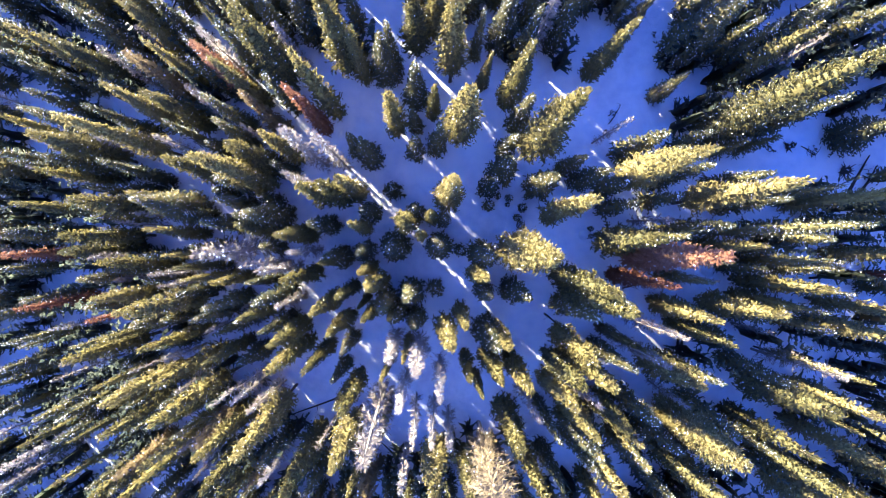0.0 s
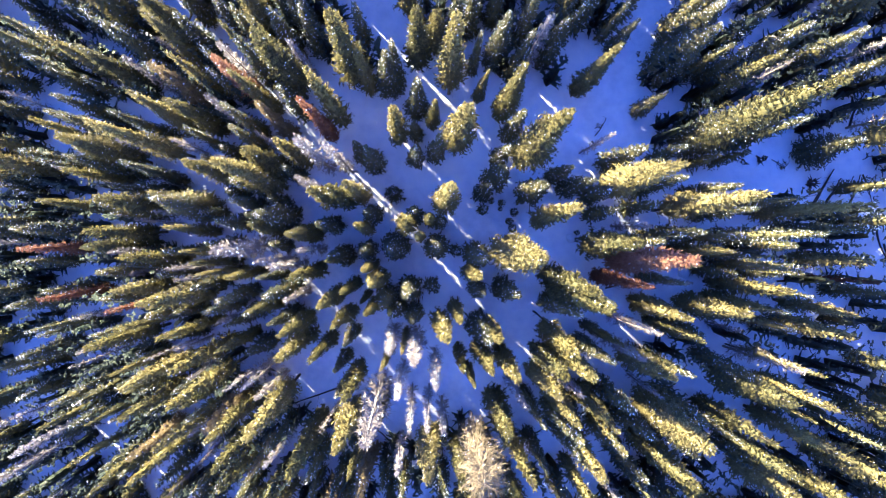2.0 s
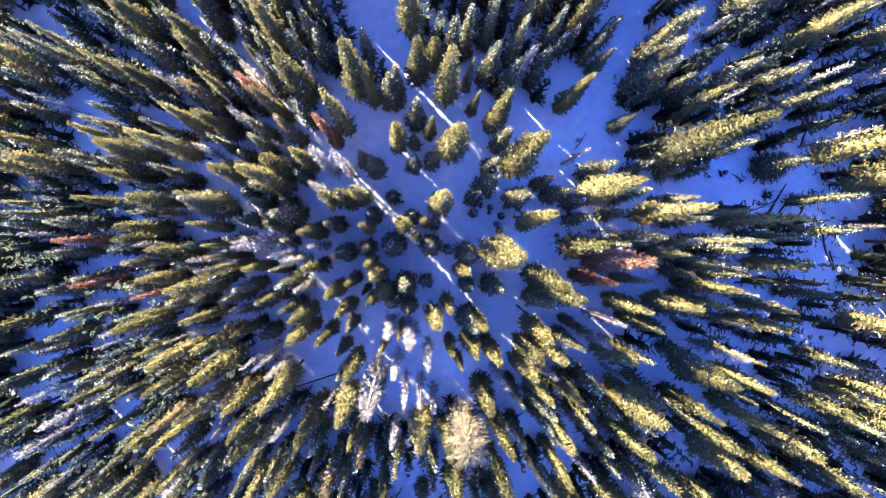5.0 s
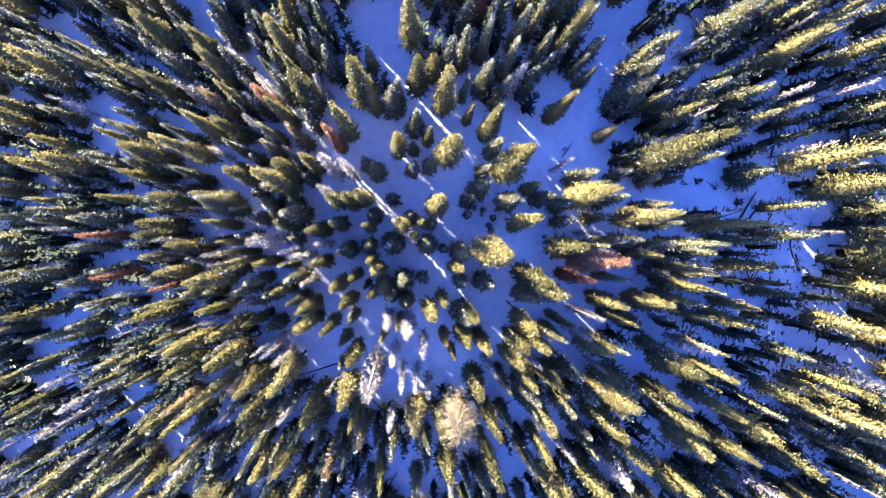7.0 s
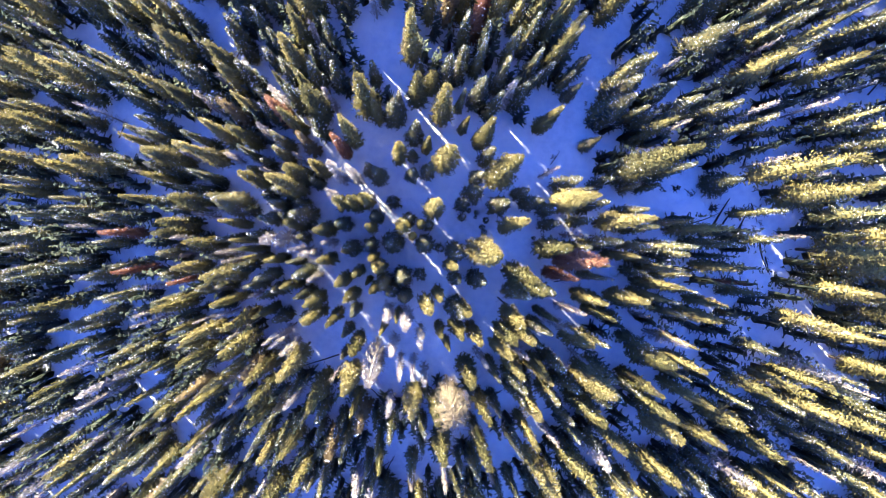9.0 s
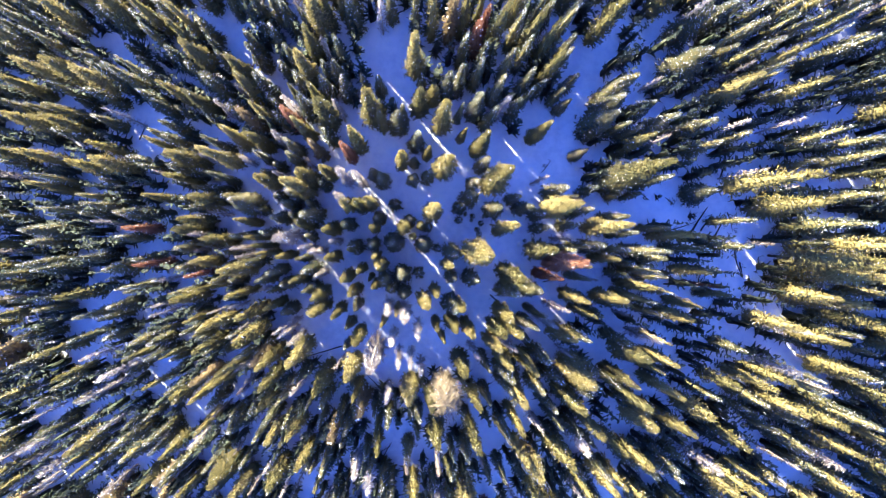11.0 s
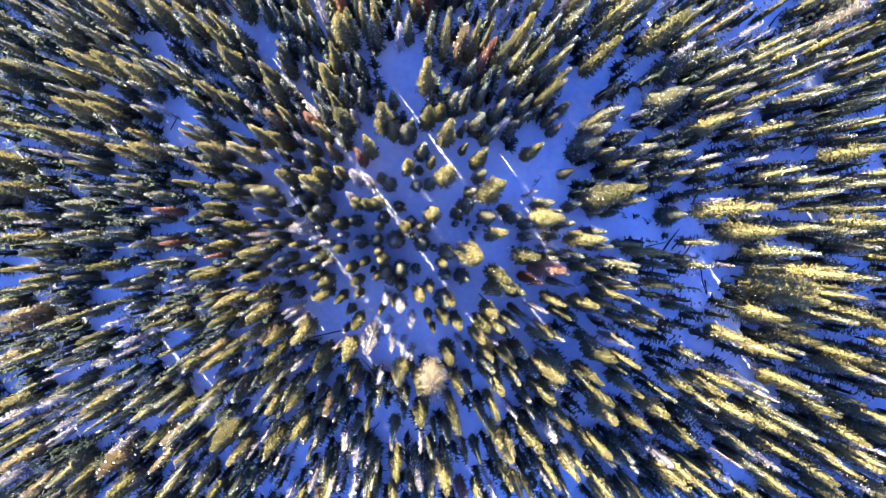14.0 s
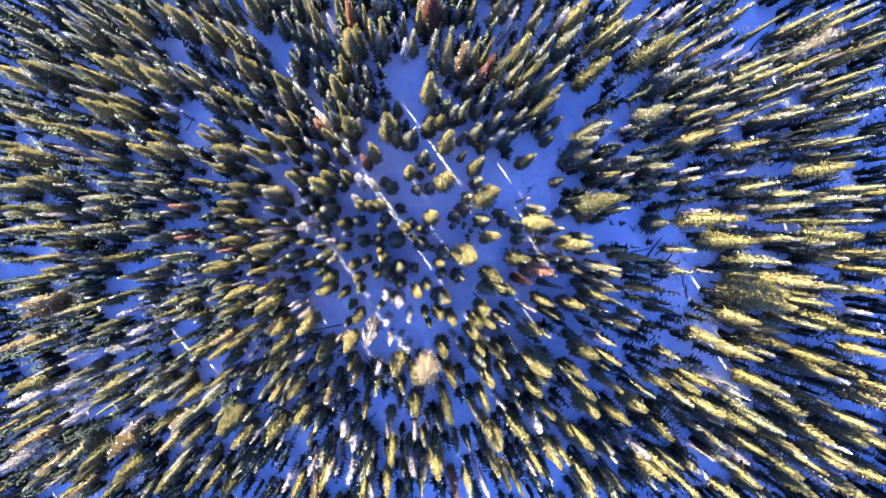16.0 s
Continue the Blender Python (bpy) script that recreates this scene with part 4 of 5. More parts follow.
snowy_spruce(58.5, 35.2, 13.5, 1.36)
snowy_spruce(60.0, 32.4, 13.5, 1.47)
snowy_spruce(58.4, 28.1, 13.5, 1.70)
spruce(37.4, 21.9, 13.0, 2.12)
spruce(45.1, 22.6, 13.0, 1.86)
snowy_spruce(49.3, 27.5, 10.5, 1.74)
snowy_spruce(52.4, 28.9, 10.5, 1.74)
snowy_spruce(40.8, 27.5, 10.5, 2.33)
snowy_spruce(52.3, 33.8, 10.5, 2.08)
snowy_spruce(38.7, 29.6, 10.5, 2.09)
snowy_spruce(61.6, 26.5, 10.5, 1.27)
snowy_spruce(59.7, 43.4, 10.5, 1.38)
snowy_spruce(62.1, 24.2, 10.5, 1.50)
grey_dead_spruce(47.9, 20.2, 11.5, 0.67)
pine(57.8, 21.1, 13.5, 2.35)
snowy_spruce(48.0, 16.7, 13.5, 1.60)
snowy_spruce(52.9, 14.8, 13.5, 2.05)
snowy_spruce(59.1, 16.8, 13.5, 1.59)
snowy_spruce(63.2, 19.1, 13.5, 1.70)
spruce(54.5, 13.1, 13.0, 1.12)
snowy_spruce(61.8, 14.0, 13.5, 1.48)
pine(60.7, 11.6, 13.5, 2.47)
pine(67.0, 7.7, 13.5, 1.35)
snowy_spruce(62.0, 8.3, 10.5, 2.09)
pine(65.6, 9.9, 13.5, 1.57)
pine(62.6, -1.2, 12.0, 2.28)
spruce(59.1, 1.0, 13.0, 1.37)
spruce(57.2, 2.1, 13.0, 1.24)
grey_dead_spruce(66.5, 1.2, 11.5, 1.12)
spruce(66.5, 4.3, 13.0, 1.74)
spruce(50.1, -3.0, 11.5, 1.77)
pine(53.8, -3.7, 12.0, 1.94)
snowy_spruce(62.8, 4.3, 10.5, 1.98)
snowy_spruce(65.5, 16.5, 10.5, 1.39)
snowy_spruce(59.8, 10.4, 10.5, 1.74)
snowy_spruce(54.1, 16.9, 10.5, 1.63)
pine(45.9, -6.7, 12.0, 1.83)
spruce(51.7, -8.3, 11.5, 1.64)
pine(54.9, -5.2, 12.0, 2.51)
pine(62.1, -6.9, 12.0, 1.94)
pine(68.7, -2.1, 12.0, 1.82)
pine(70.3, -4.7, 12.0, 1.93)
pine(39.1, -14.4, 12.0, 1.61)
grey_dead_spruce(46.8, -12.2, 11.0, 1.36)
pine(45.4, -13.4, 12.0, 1.49)
pine(43.2, -14.2, 12.0, 1.26)
spruce(54.5, -11.9, 11.5, 2.02)
grey_dead_spruce(51.5, -14.4, 11.0, 0.57)
pine(47.6, -17.2, 12.0, 1.84)
pine(52.0, -18.1, 12.0, 2.06)
pine(59.1, -14.9, 12.0, 2.17)
pine(62.0, -8.6, 12.0, 1.94)
grey_dead_spruce(65.6, -9.7, 11.0, 1.24)
spruce(63.4, -13.1, 11.5, 1.26)
pine(64.5, -18.2, 12.0, 2.06)
grey_dead_spruce(68.4, -19.8, 11.0, 0.90)
pine(70.5, -15.6, 12.0, 1.82)
spruce(70.2, -18.0, 11.5, 1.89)
pine(71.0, -11.7, 12.0, 1.71)
grey_dead_spruce(53.0, -23.5, 11.0, 1.48)
spruce(54.9, -21.9, 11.5, 1.77)
spruce(59.4, -20.5, 11.5, 1.26)
pine(55.0, -26.5, 12.0, 1.84)
pine(61.0, -24.3, 12.0, 1.83)
pine(63.7, -26.8, 12.0, 1.95)
spruce(64.7, -23.1, 11.5, 1.39)
grey_dead_spruce(66.9, -25.1, 11.0, 0.79)
pine(73.9, -23.1, 12.0, 1.94)
pine(71.4, -26.1, 12.0, 1.94)
pine(41.8, -26.9, 12.0, 1.62)
spruce(44.2, -28.0, 11.5, 1.28)
pine(46.8, -29.5, 12.0, 1.62)
pine(41.0, -21.6, 12.0, 1.73)
snowy_spruce(51.8, -25.0, 10.0, 2.01)
snowy_spruce(44.1, -16.8, 10.0, 1.65)
snowy_spruce(58.0, -12.8, 10.0, 1.76)
spruce(43.4, -26.1, 11.5, 1.02)
snowy_spruce(62.5, -21.5, 10.0, 1.76)
snowy_spruce(70.6, -22.0, 10.0, 1.76)
pine(8.2, -23.1, 13.5, 0.98)
pine(9.1, -25.6, 13.5, 1.59)
grey_dead_spruce(16.8, -22.1, 11.5, 0.94)
pine(14.1, -21.9, 13.5, 1.31)
pine(23.3, -21.2, 13.5, 1.63)
grey_dead_spruce(22.5, -24.3, 11.5, 1.40)
pine(20.1, -25.8, 13.5, 2.13)
pine(17.2, -27.8, 13.5, 2.28)
pine(15.0, -26.1, 13.5, 1.57)
pine(25.8, -28.4, 13.5, 1.76)
spruce(27.5, -28.4, 11.5, 1.17)
pine(26.7, -23.6, 12.0, 1.29)
pine(29.8, -25.1, 12.0, 1.52)
pine(29.6, -20.1, 12.0, 2.33)
pine(36.2, -18.4, 12.0, 2.08)
spruce(34.4, -20.8, 11.5, 1.53)
grey_dead_spruce(38.5, -25.4, 11.0, 1.61)
pine(17.8, -32.3, 13.5, 1.34)
grey_dead_spruce(23.0, -31.1, 11.5, 0.83)
spruce(24.0, -30.4, 13.0, 1.18)
pine(9.2, -34.8, 13.5, 2.63)
red_dead_spruce(12.6, -38.0, 13.0, 1.82)
pine(21.3, -33.9, 13.5, 1.21)
spruce(19.9, -34.0, 13.0, 1.34)
grey_dead_spruce(17.5, -37.2, 11.5, 1.10)
snowy_spruce(15.1, -37.7, 10.5, 1.67)
pine(32.3, -32.8, 12.0, 2.00)
spruce(35.7, -30.7, 11.5, 1.16)
spruce(31.3, -31.1, 11.5, 1.30)
pine(40.6, -27.8, 12.0, 1.97)
snowy_spruce(26.2, -32.4, 10.5, 1.59)
snowy_spruce(34.3, -27.1, 10.0, 1.79)
browning_spruce(-6.1, -23.0, 13.5, 1.89)
pine(4.1, -25.6, 13.5, 1.74)
pine(-18.3, -28.8, 13.5, 1.60)
pine(-15.3, -27.6, 13.5, 1.85)
pine(-18.0, -35.5, 13.5, 2.43)
pine(-13.8, -32.0, 13.5, 1.86)
grey_dead_spruce(-19.0, -33.9, 11.5, 0.81)
pine(-26.2, -36.5, 13.5, 3.16)
pine(-23.4, -38.3, 13.5, 2.33)
browning_spruce(-9.7, -27.1, 13.5, 1.93)
grey_dead_spruce(-6.4, -32.4, 11.5, 1.43)
spruce(-3.7, -25.7, 13.0, 0.98)
pine(-3.7, -28.0, 13.5, 1.15)
grey_dead_spruce(-15.1, -37.7, 11.5, 0.67)
grey_dead_spruce(-10.9, -40.5, 11.5, 1.20)
grey_dead_spruce(-8.0, -40.9, 11.5, 0.80)
pine(-8.0, -41.9, 13.5, 1.74)
grey_dead_spruce(-4.5, -34.7, 11.5, 1.69)
grey_dead_spruce(-4.1, -40.4, 11.5, 1.44)
grey_dead_spruce(-6.3, -39.5, 11.5, 0.79)
pine(1.8, -35.0, 13.5, 1.79)
grey_dead_spruce(5.5, -36.1, 11.5, 1.77)
pine(2.2, -40.0, 13.5, 1.56)
grey_dead_spruce(-14.6, -44.8, 11.5, 1.36)
spruce(-11.4, -34.9, 13.0, 1.17)
browning_spruce(-9.5, -44.1, 13.5, 2.01)
grey_dead_spruce(-0.3, -42.2, 11.5, 1.57)
pine(-12.7, -45.0, 13.5, 1.36)
pine(-1.5, -41.9, 13.5, 1.32)
snowy_spruce(-2.2, -39.7, 10.5, 1.49)
snowy_spruce(-20.0, -43.3, 10.5, 1.98)
snowy_spruce(7.6, -39.9, 10.5, 1.58)
snowy_spruce(-24.7, -29.1, 10.5, 2.79)
snowy_spruce(0.8, -29.8, 10.5, 1.57)
browning_spruce(-64.4, -29.7, 13.0, 2.15)
grey_dead_spruce(-62.6, -29.7, 11.5, 0.86)
snowy_spruce(-53.8, -28.8, 13.0, 1.44)
grey_dead_spruce(-46.7, -26.6, 11.5, 1.40)
pine(-61.9, -36.9, 13.5, 2.61)
grey_dead_spruce(-63.7, -40.1, 11.5, 1.59)
grey_dead_spruce(-55.6, -35.5, 11.5, 1.57)
grey_dead_spruce(-55.6, -31.1, 11.5, 0.64)
snowy_spruce(-58.6, -39.1, 13.0, 1.32)
spruce(-47.9, -34.2, 13.0, 2.04)
grey_dead_spruce(-52.8, -38.7, 11.5, 1.57)
grey_dead_spruce(-54.1, -41.2, 11.5, 0.72)
snowy_spruce(-40.1, -32.2, 13.5, 2.27)
grey_dead_spruce(-43.3, -30.3, 11.5, 0.70)
snowy_spruce(-44.7, -37.0, 13.0, 1.44)
spruce(-33.5, -33.2, 13.0, 1.68)
spruce(-28.7, -28.7, 13.0, 1.51)
grey_dead_spruce(-30.0, -31.5, 11.5, 1.09)
spruce(-61.2, -43.4, 13.0, 1.45)
grey_dead_spruce(-57.1, -41.4, 11.5, 1.15)
browning_spruce(-60.5, -46.5, 13.5, 2.18)
grey_dead_spruce(-63.2, -51.1, 11.5, 2.20)
snowy_spruce(-52.1, -47.3, 13.5, 2.94)
browning_spruce(-56.3, -49.7, 13.5, 2.17)
browning_spruce(-43.7, -43.6, 13.5, 3.54)
grey_dead_spruce(-43.7, -40.9, 11.5, 1.41)
spruce(-37.6, -39.0, 13.0, 1.71)
browning_spruce(-34.4, -37.3, 13.0, 1.91)
snowy_spruce(-32.9, -36.3, 13.5, 1.69)
browning_spruce(-36.3, -42.2, 13.0, 1.58)
pine(-31.6, -39.5, 13.5, 1.40)
pine(-42.6, -48.4, 13.5, 2.72)
grey_dead_spruce(-55.4, -53.1, 11.5, 0.87)
pine(-49.4, -49.8, 13.5, 1.74)
browning_spruce(-50.8, -53.4, 13.0, 1.81)
pine(-35.8, -48.9, 13.5, 1.99)
pine(-26.9, -46.4, 13.5, 1.68)
grey_dead_spruce(-29.2, -42.4, 11.5, 0.97)
grey_dead_spruce(-34.3, -45.0, 11.5, 0.63)
pine(-44.2, -51.7, 13.5, 1.58)
snowy_spruce(-35.4, -47.8, 10.5, 2.05)
snowy_spruce(-29.7, -45.5, 10.5, 2.02)
snowy_spruce(-60.0, -55.1, 10.5, 1.97)
snowy_spruce(-63.3, -42.2, 10.5, 1.80)
snowy_spruce(-40.8, -35.6, 10.5, 2.18)
pine(-63.6, -1.2, 13.5, 2.50)
snowy_spruce(-52.8, -2.5, 13.5, 2.63)
snowy_spruce(-50.5, 0.4, 13.0, 1.24)
pine(-65.9, -6.0, 13.5, 1.69)
pine(-60.2, -5.1, 13.5, 1.53)
grey_dead_spruce(-61.2, -6.3, 11.5, 0.97)
pine(-61.1, -8.8, 13.5, 1.54)
snowy_spruce(-58.0, -9.5, 13.5, 1.56)
pine(-58.8, -11.1, 13.5, 1.68)
snowy_spruce(-51.8, -7.8, 13.0, 1.96)
snowy_spruce(-46.2, -5.9, 13.0, 1.38)
pine(-47.8, -11.4, 13.5, 1.65)
spruce(-62.0, -14.0, 13.0, 1.40)
pine(-58.7, -15.3, 13.5, 1.55)
snowy_spruce(-63.4, -18.0, 13.0, 1.45)
snowy_spruce(-45.7, -14.2, 13.5, 1.67)
snowy_spruce(-46.7, -17.2, 13.0, 1.27)
spruce(-51.0, -19.5, 13.0, 1.54)
browning_spruce(-61.6, -21.4, 13.5, 2.30)
browning_spruce(-60.7, -23.1, 13.5, 2.30)
grey_dead_spruce(-46.3, -20.7, 11.5, 1.11)
pine(-49.2, -23.1, 13.5, 1.40)
grey_dead_spruce(-43.6, -0.8, 11.5, 0.66)
snowy_spruce(-69.6, -3.2, 10.5, 2.61)
snowy_spruce(-68.1, -10.5, 10.5, 2.19)
snowy_spruce(-67.2, -20.9, 10.5, 1.92)
snowy_spruce(-57.1, -22.9, 10.5, 1.90)
snowy_spruce(-57.0, -13.2, 10.5, 1.59)
snowy_spruce(-55.5, -18.7, 10.5, 1.30)
# Spruces added up-sun of the glade to block the light along it.
snowy_spruce(8.8, 22.1, 12.5, 1.39)
snowy_spruce(8.1, 19.3, 12.5, 1.40)
snowy_spruce(10.9, 23.7, 12.5, 1.39)
snowy_spruce(5.9, 22.8, 12.5, 1.51)
snowy_spruce(11.9, 28.5, 12.5, 1.51)
snowy_spruce(15.3, 27.6, 12.5, 1.39)
snowy_spruce(3.4, 23.8, 12.5, 1.51)
snowy_spruce(3.3, 20.0, 12.5, 1.40)
snowy_spruce(13.4, 31.1, 12.5, 1.39)
snowy_spruce(9.6, 26.5, 12.5, 1.39)

# ---- open snow, and what lies on it ----
clearing(17.1, 11.7, 3.8)
clearing(14.5, 16.2, 2.3)
clearing(20.1, 18.7, 1.5)
clearing(31.4, 8.3, 3.0)
clearing(36.1, 7.1, 3.0)
clearing(24.8, 6.6, 1.3)
clearing(-5.4, 21.1, 2.1)
clearing(-7.4, 12.0, 1.6)
clearing(-6.6, 10.5, 1.3)
clearing(-22.8, 5.7, 2.3)
clearing(-24.8, 10.2, 1.4)
clearing(-29.7, 12.3, 1.5)
clearing(-38.1, 15.0, 2.1)
clearing(-42.9, 15.5, 1.8)
clearing(0.0, 0.0, 10.2)
clearing(-9.3, -2.9, 3.4)
clearing(7.1, 1.5, 6.3)
clearing(13.8, -0.1, 3.1)
clearing(9.9, -7.6, 3.2)
clearing(-12.3, -14.5, 3.0)
clearing(-6.6, -9.9, 3.5)
clearing(-3.8, -15.9, 4.1)
clearing(-21.3, -20.2, 1.9)
clearing(24.8, -11.6, 1.8)
clearing(26.5, -14.2, 1.8)
clearing(4.8, -14.6, 3.3)
clearing(11.3, -18.3, 1.9)
clearing(29.9, -22.9, 1.6)
clearing(-47.6, -14.3, 2.4)
clearing(-41.4, -13.0, 1.3)
clearing(-27.5, -12.1, 1.6)
clearing(-48.4, -20.0, 2.1)
clearing(-38.4, -25.3, 1.7)
clearing(-15.7, -7.8, 2.4)
clearing(-5.7, 25.2, 2.5)
clearing(-6.5, 32.2, 1.8)
clearing(-43.4, 23.8, 2.0)
clearing(-40.4, 13.2, 2.4)
clearing(-44.8, 15.4, 2.0)
clearing(-26.6, 26.0, 1.9)
clearing(-48.7, -14.4, 2.6)
clearing(-61.5, -19.9, 2.7)
clearing(-66.4, -14.4, 2.2)
clearing(-51.3, -21.3, 2.2)
clearing(-0.5, -30.0, 3.2)
clearing(12.8, -26.6, 2.3)
clearing(11.6, -35.7, 1.7)
clearing(14.6, 17.1, 2.9)
clearing(19.8, 24.5, 2.2)
clearing(24.7, 38.2, 1.0)
clearing(42.5, 5.4, 2.5)
clearing(41.9, -1.4, 2.2)
clearing(47.5, -5.2, 1.4)
clearing(46.1, 40.6, 2.0)
clearing(49.3, 43.9, 1.8)
clearing(38.9, 18.8, 1.3)
clearing(54.8, 17.0, 1.4)
clearing(66.7, 30.5, 1.0)
clearing(77.1, 0.8, 1.0)
clearing(52.2, -28.6, 1.7)
clearing(46.0, -21.8, 1.3)
clearing(-26.7, -42.0, 1.0)
clearing(-29.6, -36.9, 1.6)
clearing(-57.8, -33.6, 1.8)
clearing(-53.6, -41.3, 1.6)
clearing(-49.1, -31.9, 1.6)
clearing(-67.7, -36.1, 1.5)
clearing(-62.9, -50.7, 1.5)
clearing(-49.0, -52.5, 1.3)
clearing(-11.0, -15.3, 2.0)
clearing(-10.9, -37.1, 1.2)
clearing(-19.5, -46.2, 1.2)
clearing(18.3, 12.3, 2.7)
clearing(27.2, 5.5, 2.0)
clearing(33.8, 5.7, 1.8)
clearing(44.4, 0.9, 2.0)
clearing(37.2, 8.2, 1.1)
clearing(12.9, 11.3, 1.4)
# Lane along the sun's direction, kept clear so one streak of light gets through.
clearing(-7.5, 6.9, 1.1)
clearing(-9.1, 8.4, 1.1)
clearing(-10.7, 9.9, 1.1)
clearing(-12.3, 11.4, 1.1)
clearing(-13.9, 13.0, 1.1)
clearing(-15.4, 14.5, 1.1)
clearing(-17.0, 16.0, 1.1)
clearing(-18.6, 17.5, 1.1)
clearing(-20.2, 19.1, 1.1)
clearing(-21.8, 20.6, 1.1)
clearing(-23.4, 22.1, 1.1)
clearing(-25.0, 23.6, 1.1)
clearing(-26.6, 25.1, 1.1)
clearing(-28.1, 26.7, 1.1)
clearing(-29.7, 28.2, 1.1)
clearing(-31.3, 29.7, 1.1)
clearing(-32.9, 31.2, 1.1)
fallen_log(27.5, 17.2, 29.8, 17.2, 0.13)
fallen_log(25.2, 16.9, 27.1, 17.1, 0.08)
fallen_log(27.0, 16.4, 27.3, 18.5, 0.10)
fallen_log(-10.2, -16.6, -18.6, -20.2, 0.09)
fallen_log(9.7, -20.9, 12.3, -19.3, 0.09)
fallen_log(10.5, -6.7, 12.7, -8.9, 0.09)
fallen_log(17.5, -4.3, 19.3, -3.5, 0.08)
fallen_log(-3.9, -22.7, -6.4, -20.7, 0.08)
fallen_log(-1.8, -23.6, -0.3, -22.2, 0.08)
fallen_log(20.8, 15.6, 25.2, 15.9, 0.07)
fallen_log(27.7, 7.8, 28.0, 9.3, 0.06)
fallen_log(33.4, 8.7, 34.8, 7.9, 0.04)
fallen_log(38.7, 4.4, 40.0, 6.9, 0.12)
fallen_log(15.9, 10.6, 17.0, 12.4, 0.05)
fallen_log(30.0, 9.0, 31.1, 8.2, 0.03)
fallen_log(37.0, 2.9, 39.3, 7.8, 0.17)
fallen_log(40.4, 2.9, 41.9, 7.3, 0.12)
fallen_log(43.8, 2.9, 45.2, -1.5, 0.12)
fallen_log(34.5, 4.2, 38.5, 6.1, 0.07)
fallen_log(40.8, 11.9, 42.6, 16.0, 0.12)
fallen_log(42.2, 7.3, 43.2, 4.7, 0.07)
fallen_log(44.8, 0.6, 45.4, -1.7, 0.10)
fallen_log(47.9, 39.9, 49.7, 43.0, 0.14)
fallen_log(54.6, 46.8, 55.6, 50.3, 0.14)
fallen_log(-3.6, -36.2, -1.7, -31.3, 0.12)
fallen_log(-4.4, -34.3, -1.9, -32.0, 0.07)
fallen_log(4.3, -31.3, 7.7, -28.2, 0.12)
fallen_log(7.6, -19.6, 9.2, -17.7, 0.10)
fallen_log(48.1, -19.8, 47.5, -17.0, 0.10)
fallen_log(56.4, 22.1, 60.5, 26.7, 0.10)
fallen_log(4.3, 36.5, 6.0, 33.6, 0.10)
fallen_log(-26.0, 20.2, -22.8, 24.6, 0.10)
fallen_log(-71.6, -60.3, -66.8, -62.8, 0.10)
fallen_log(-42.4, 11.8, -41.1, 14.1, 0.10)
fallen_log(-6.9, 29.3, -3.5, 31.1, 0.10)
fallen_log(-34.3, 31.9, -29.0, 28.2, 0.10)
fallen_log(50.8, 3.7, 53.3, 3.6, 0.07)
fallen_log(34.3, -3.3, 39.8, -2.8, 0.10)
fallen_branch(42.9, 4.0, 1.2)
fallen_branch(41.7, 6.1, 1.4)
fallen_branch(47.9, 0.7, 1.8)
fallen_branch(47.4, -0.2, 1.4)
fallen_branch(51.3, -1.3, 1.4)
fallen_branch(42.8, 9.0, 1.3)
fallen_branch(44.1, 7.7, 1.2)
fallen_branch(34.1, 8.1, 1.3)
fallen_branch(46.2, 4.3, 0.7)
fallen_branch(48.8, 4.0, 1.2)
fallen_branch(49.2, 5.3, 1.0)
fallen_branch(28.5, 8.3, 0.6)
fallen_branch(30.8, 8.4, 0.8)
fallen_branch(34.5, 8.2, 0.8)
fallen_branch(19.9, 18.6, 0.5)
fallen_branch(16.2, 11.6, 0.8)
fallen_branch(32.9, 8.7, 0.6)
fallen_branch(41.0, 6.6, 1.2)
fallen_branch(43.0, 7.0, 1.0)
fallen_branch(43.6, 4.8, 0.8)
fallen_branch(30.4, 8.7, 0.6)
fallen_branch(2.2, -31.1, 0.8)
fallen_branch(6.4, -34.4, 0.8)
fallen_branch(5.7, -28.0, 0.7)
fallen_branch(7.4, 6.8, 0.6)
fallen_branch(15.7, 9.8, 0.7)
root_plate(37.2, 6.4, 0.48)
root_plate(32.3, 8.6, 0.30)
snow_mound(34.5, -9.4, 1.0)
snow_mound(25.8, -9.4, 0.6)
snow_mound(22.6, 1.5, 0.9)
snow_mound(14.0, 0.7, 0.6)
snow_mound(25.2, -2.5, 0.8)
snow_mound(55.2, -10.8, 1.2)
snow_mound(65.9, -14.0, 1.0)
snow_mound(-3.2, -14.7, 0.6)
snow_mound(-11.8, -0.7, 0.8)


# ---- young trees between the tall ones ----
TAKEN = collections.defaultdict(list)
for foot in FEET:
    TAKEN[int(foot[0] // 3), int(foot[1] // 3)].append(foot)


def is_open(x, y, room, edge=0.0):
    i, j = int(x // 3), int(y // 3)
    if any(math.hypot(x - fx, y - fy) < room for p in (i - 1, i, i + 1) for q in (j - 1, j, j + 1) for fx, fy in TAKEN[p, q]):
        return False
    return all(math.hypot(x - cx, y - cy) > r + edge for cx, cy, r in CLEARINGS)


def in_stand(x, y, more=0.0):
    """Whether a place lies in the stand that is built tree by tree, which is turned a little against the axes."""
    a, b = 0.985 * x + 0.17 * y, 0.985 * y - 0.17 * x
    return -85 - more < a < 83 + more and -55 - more < b < 45 + more


def take(x, y):
    TAKEN[int(x // 3), int(y // 3)].append((x, y))


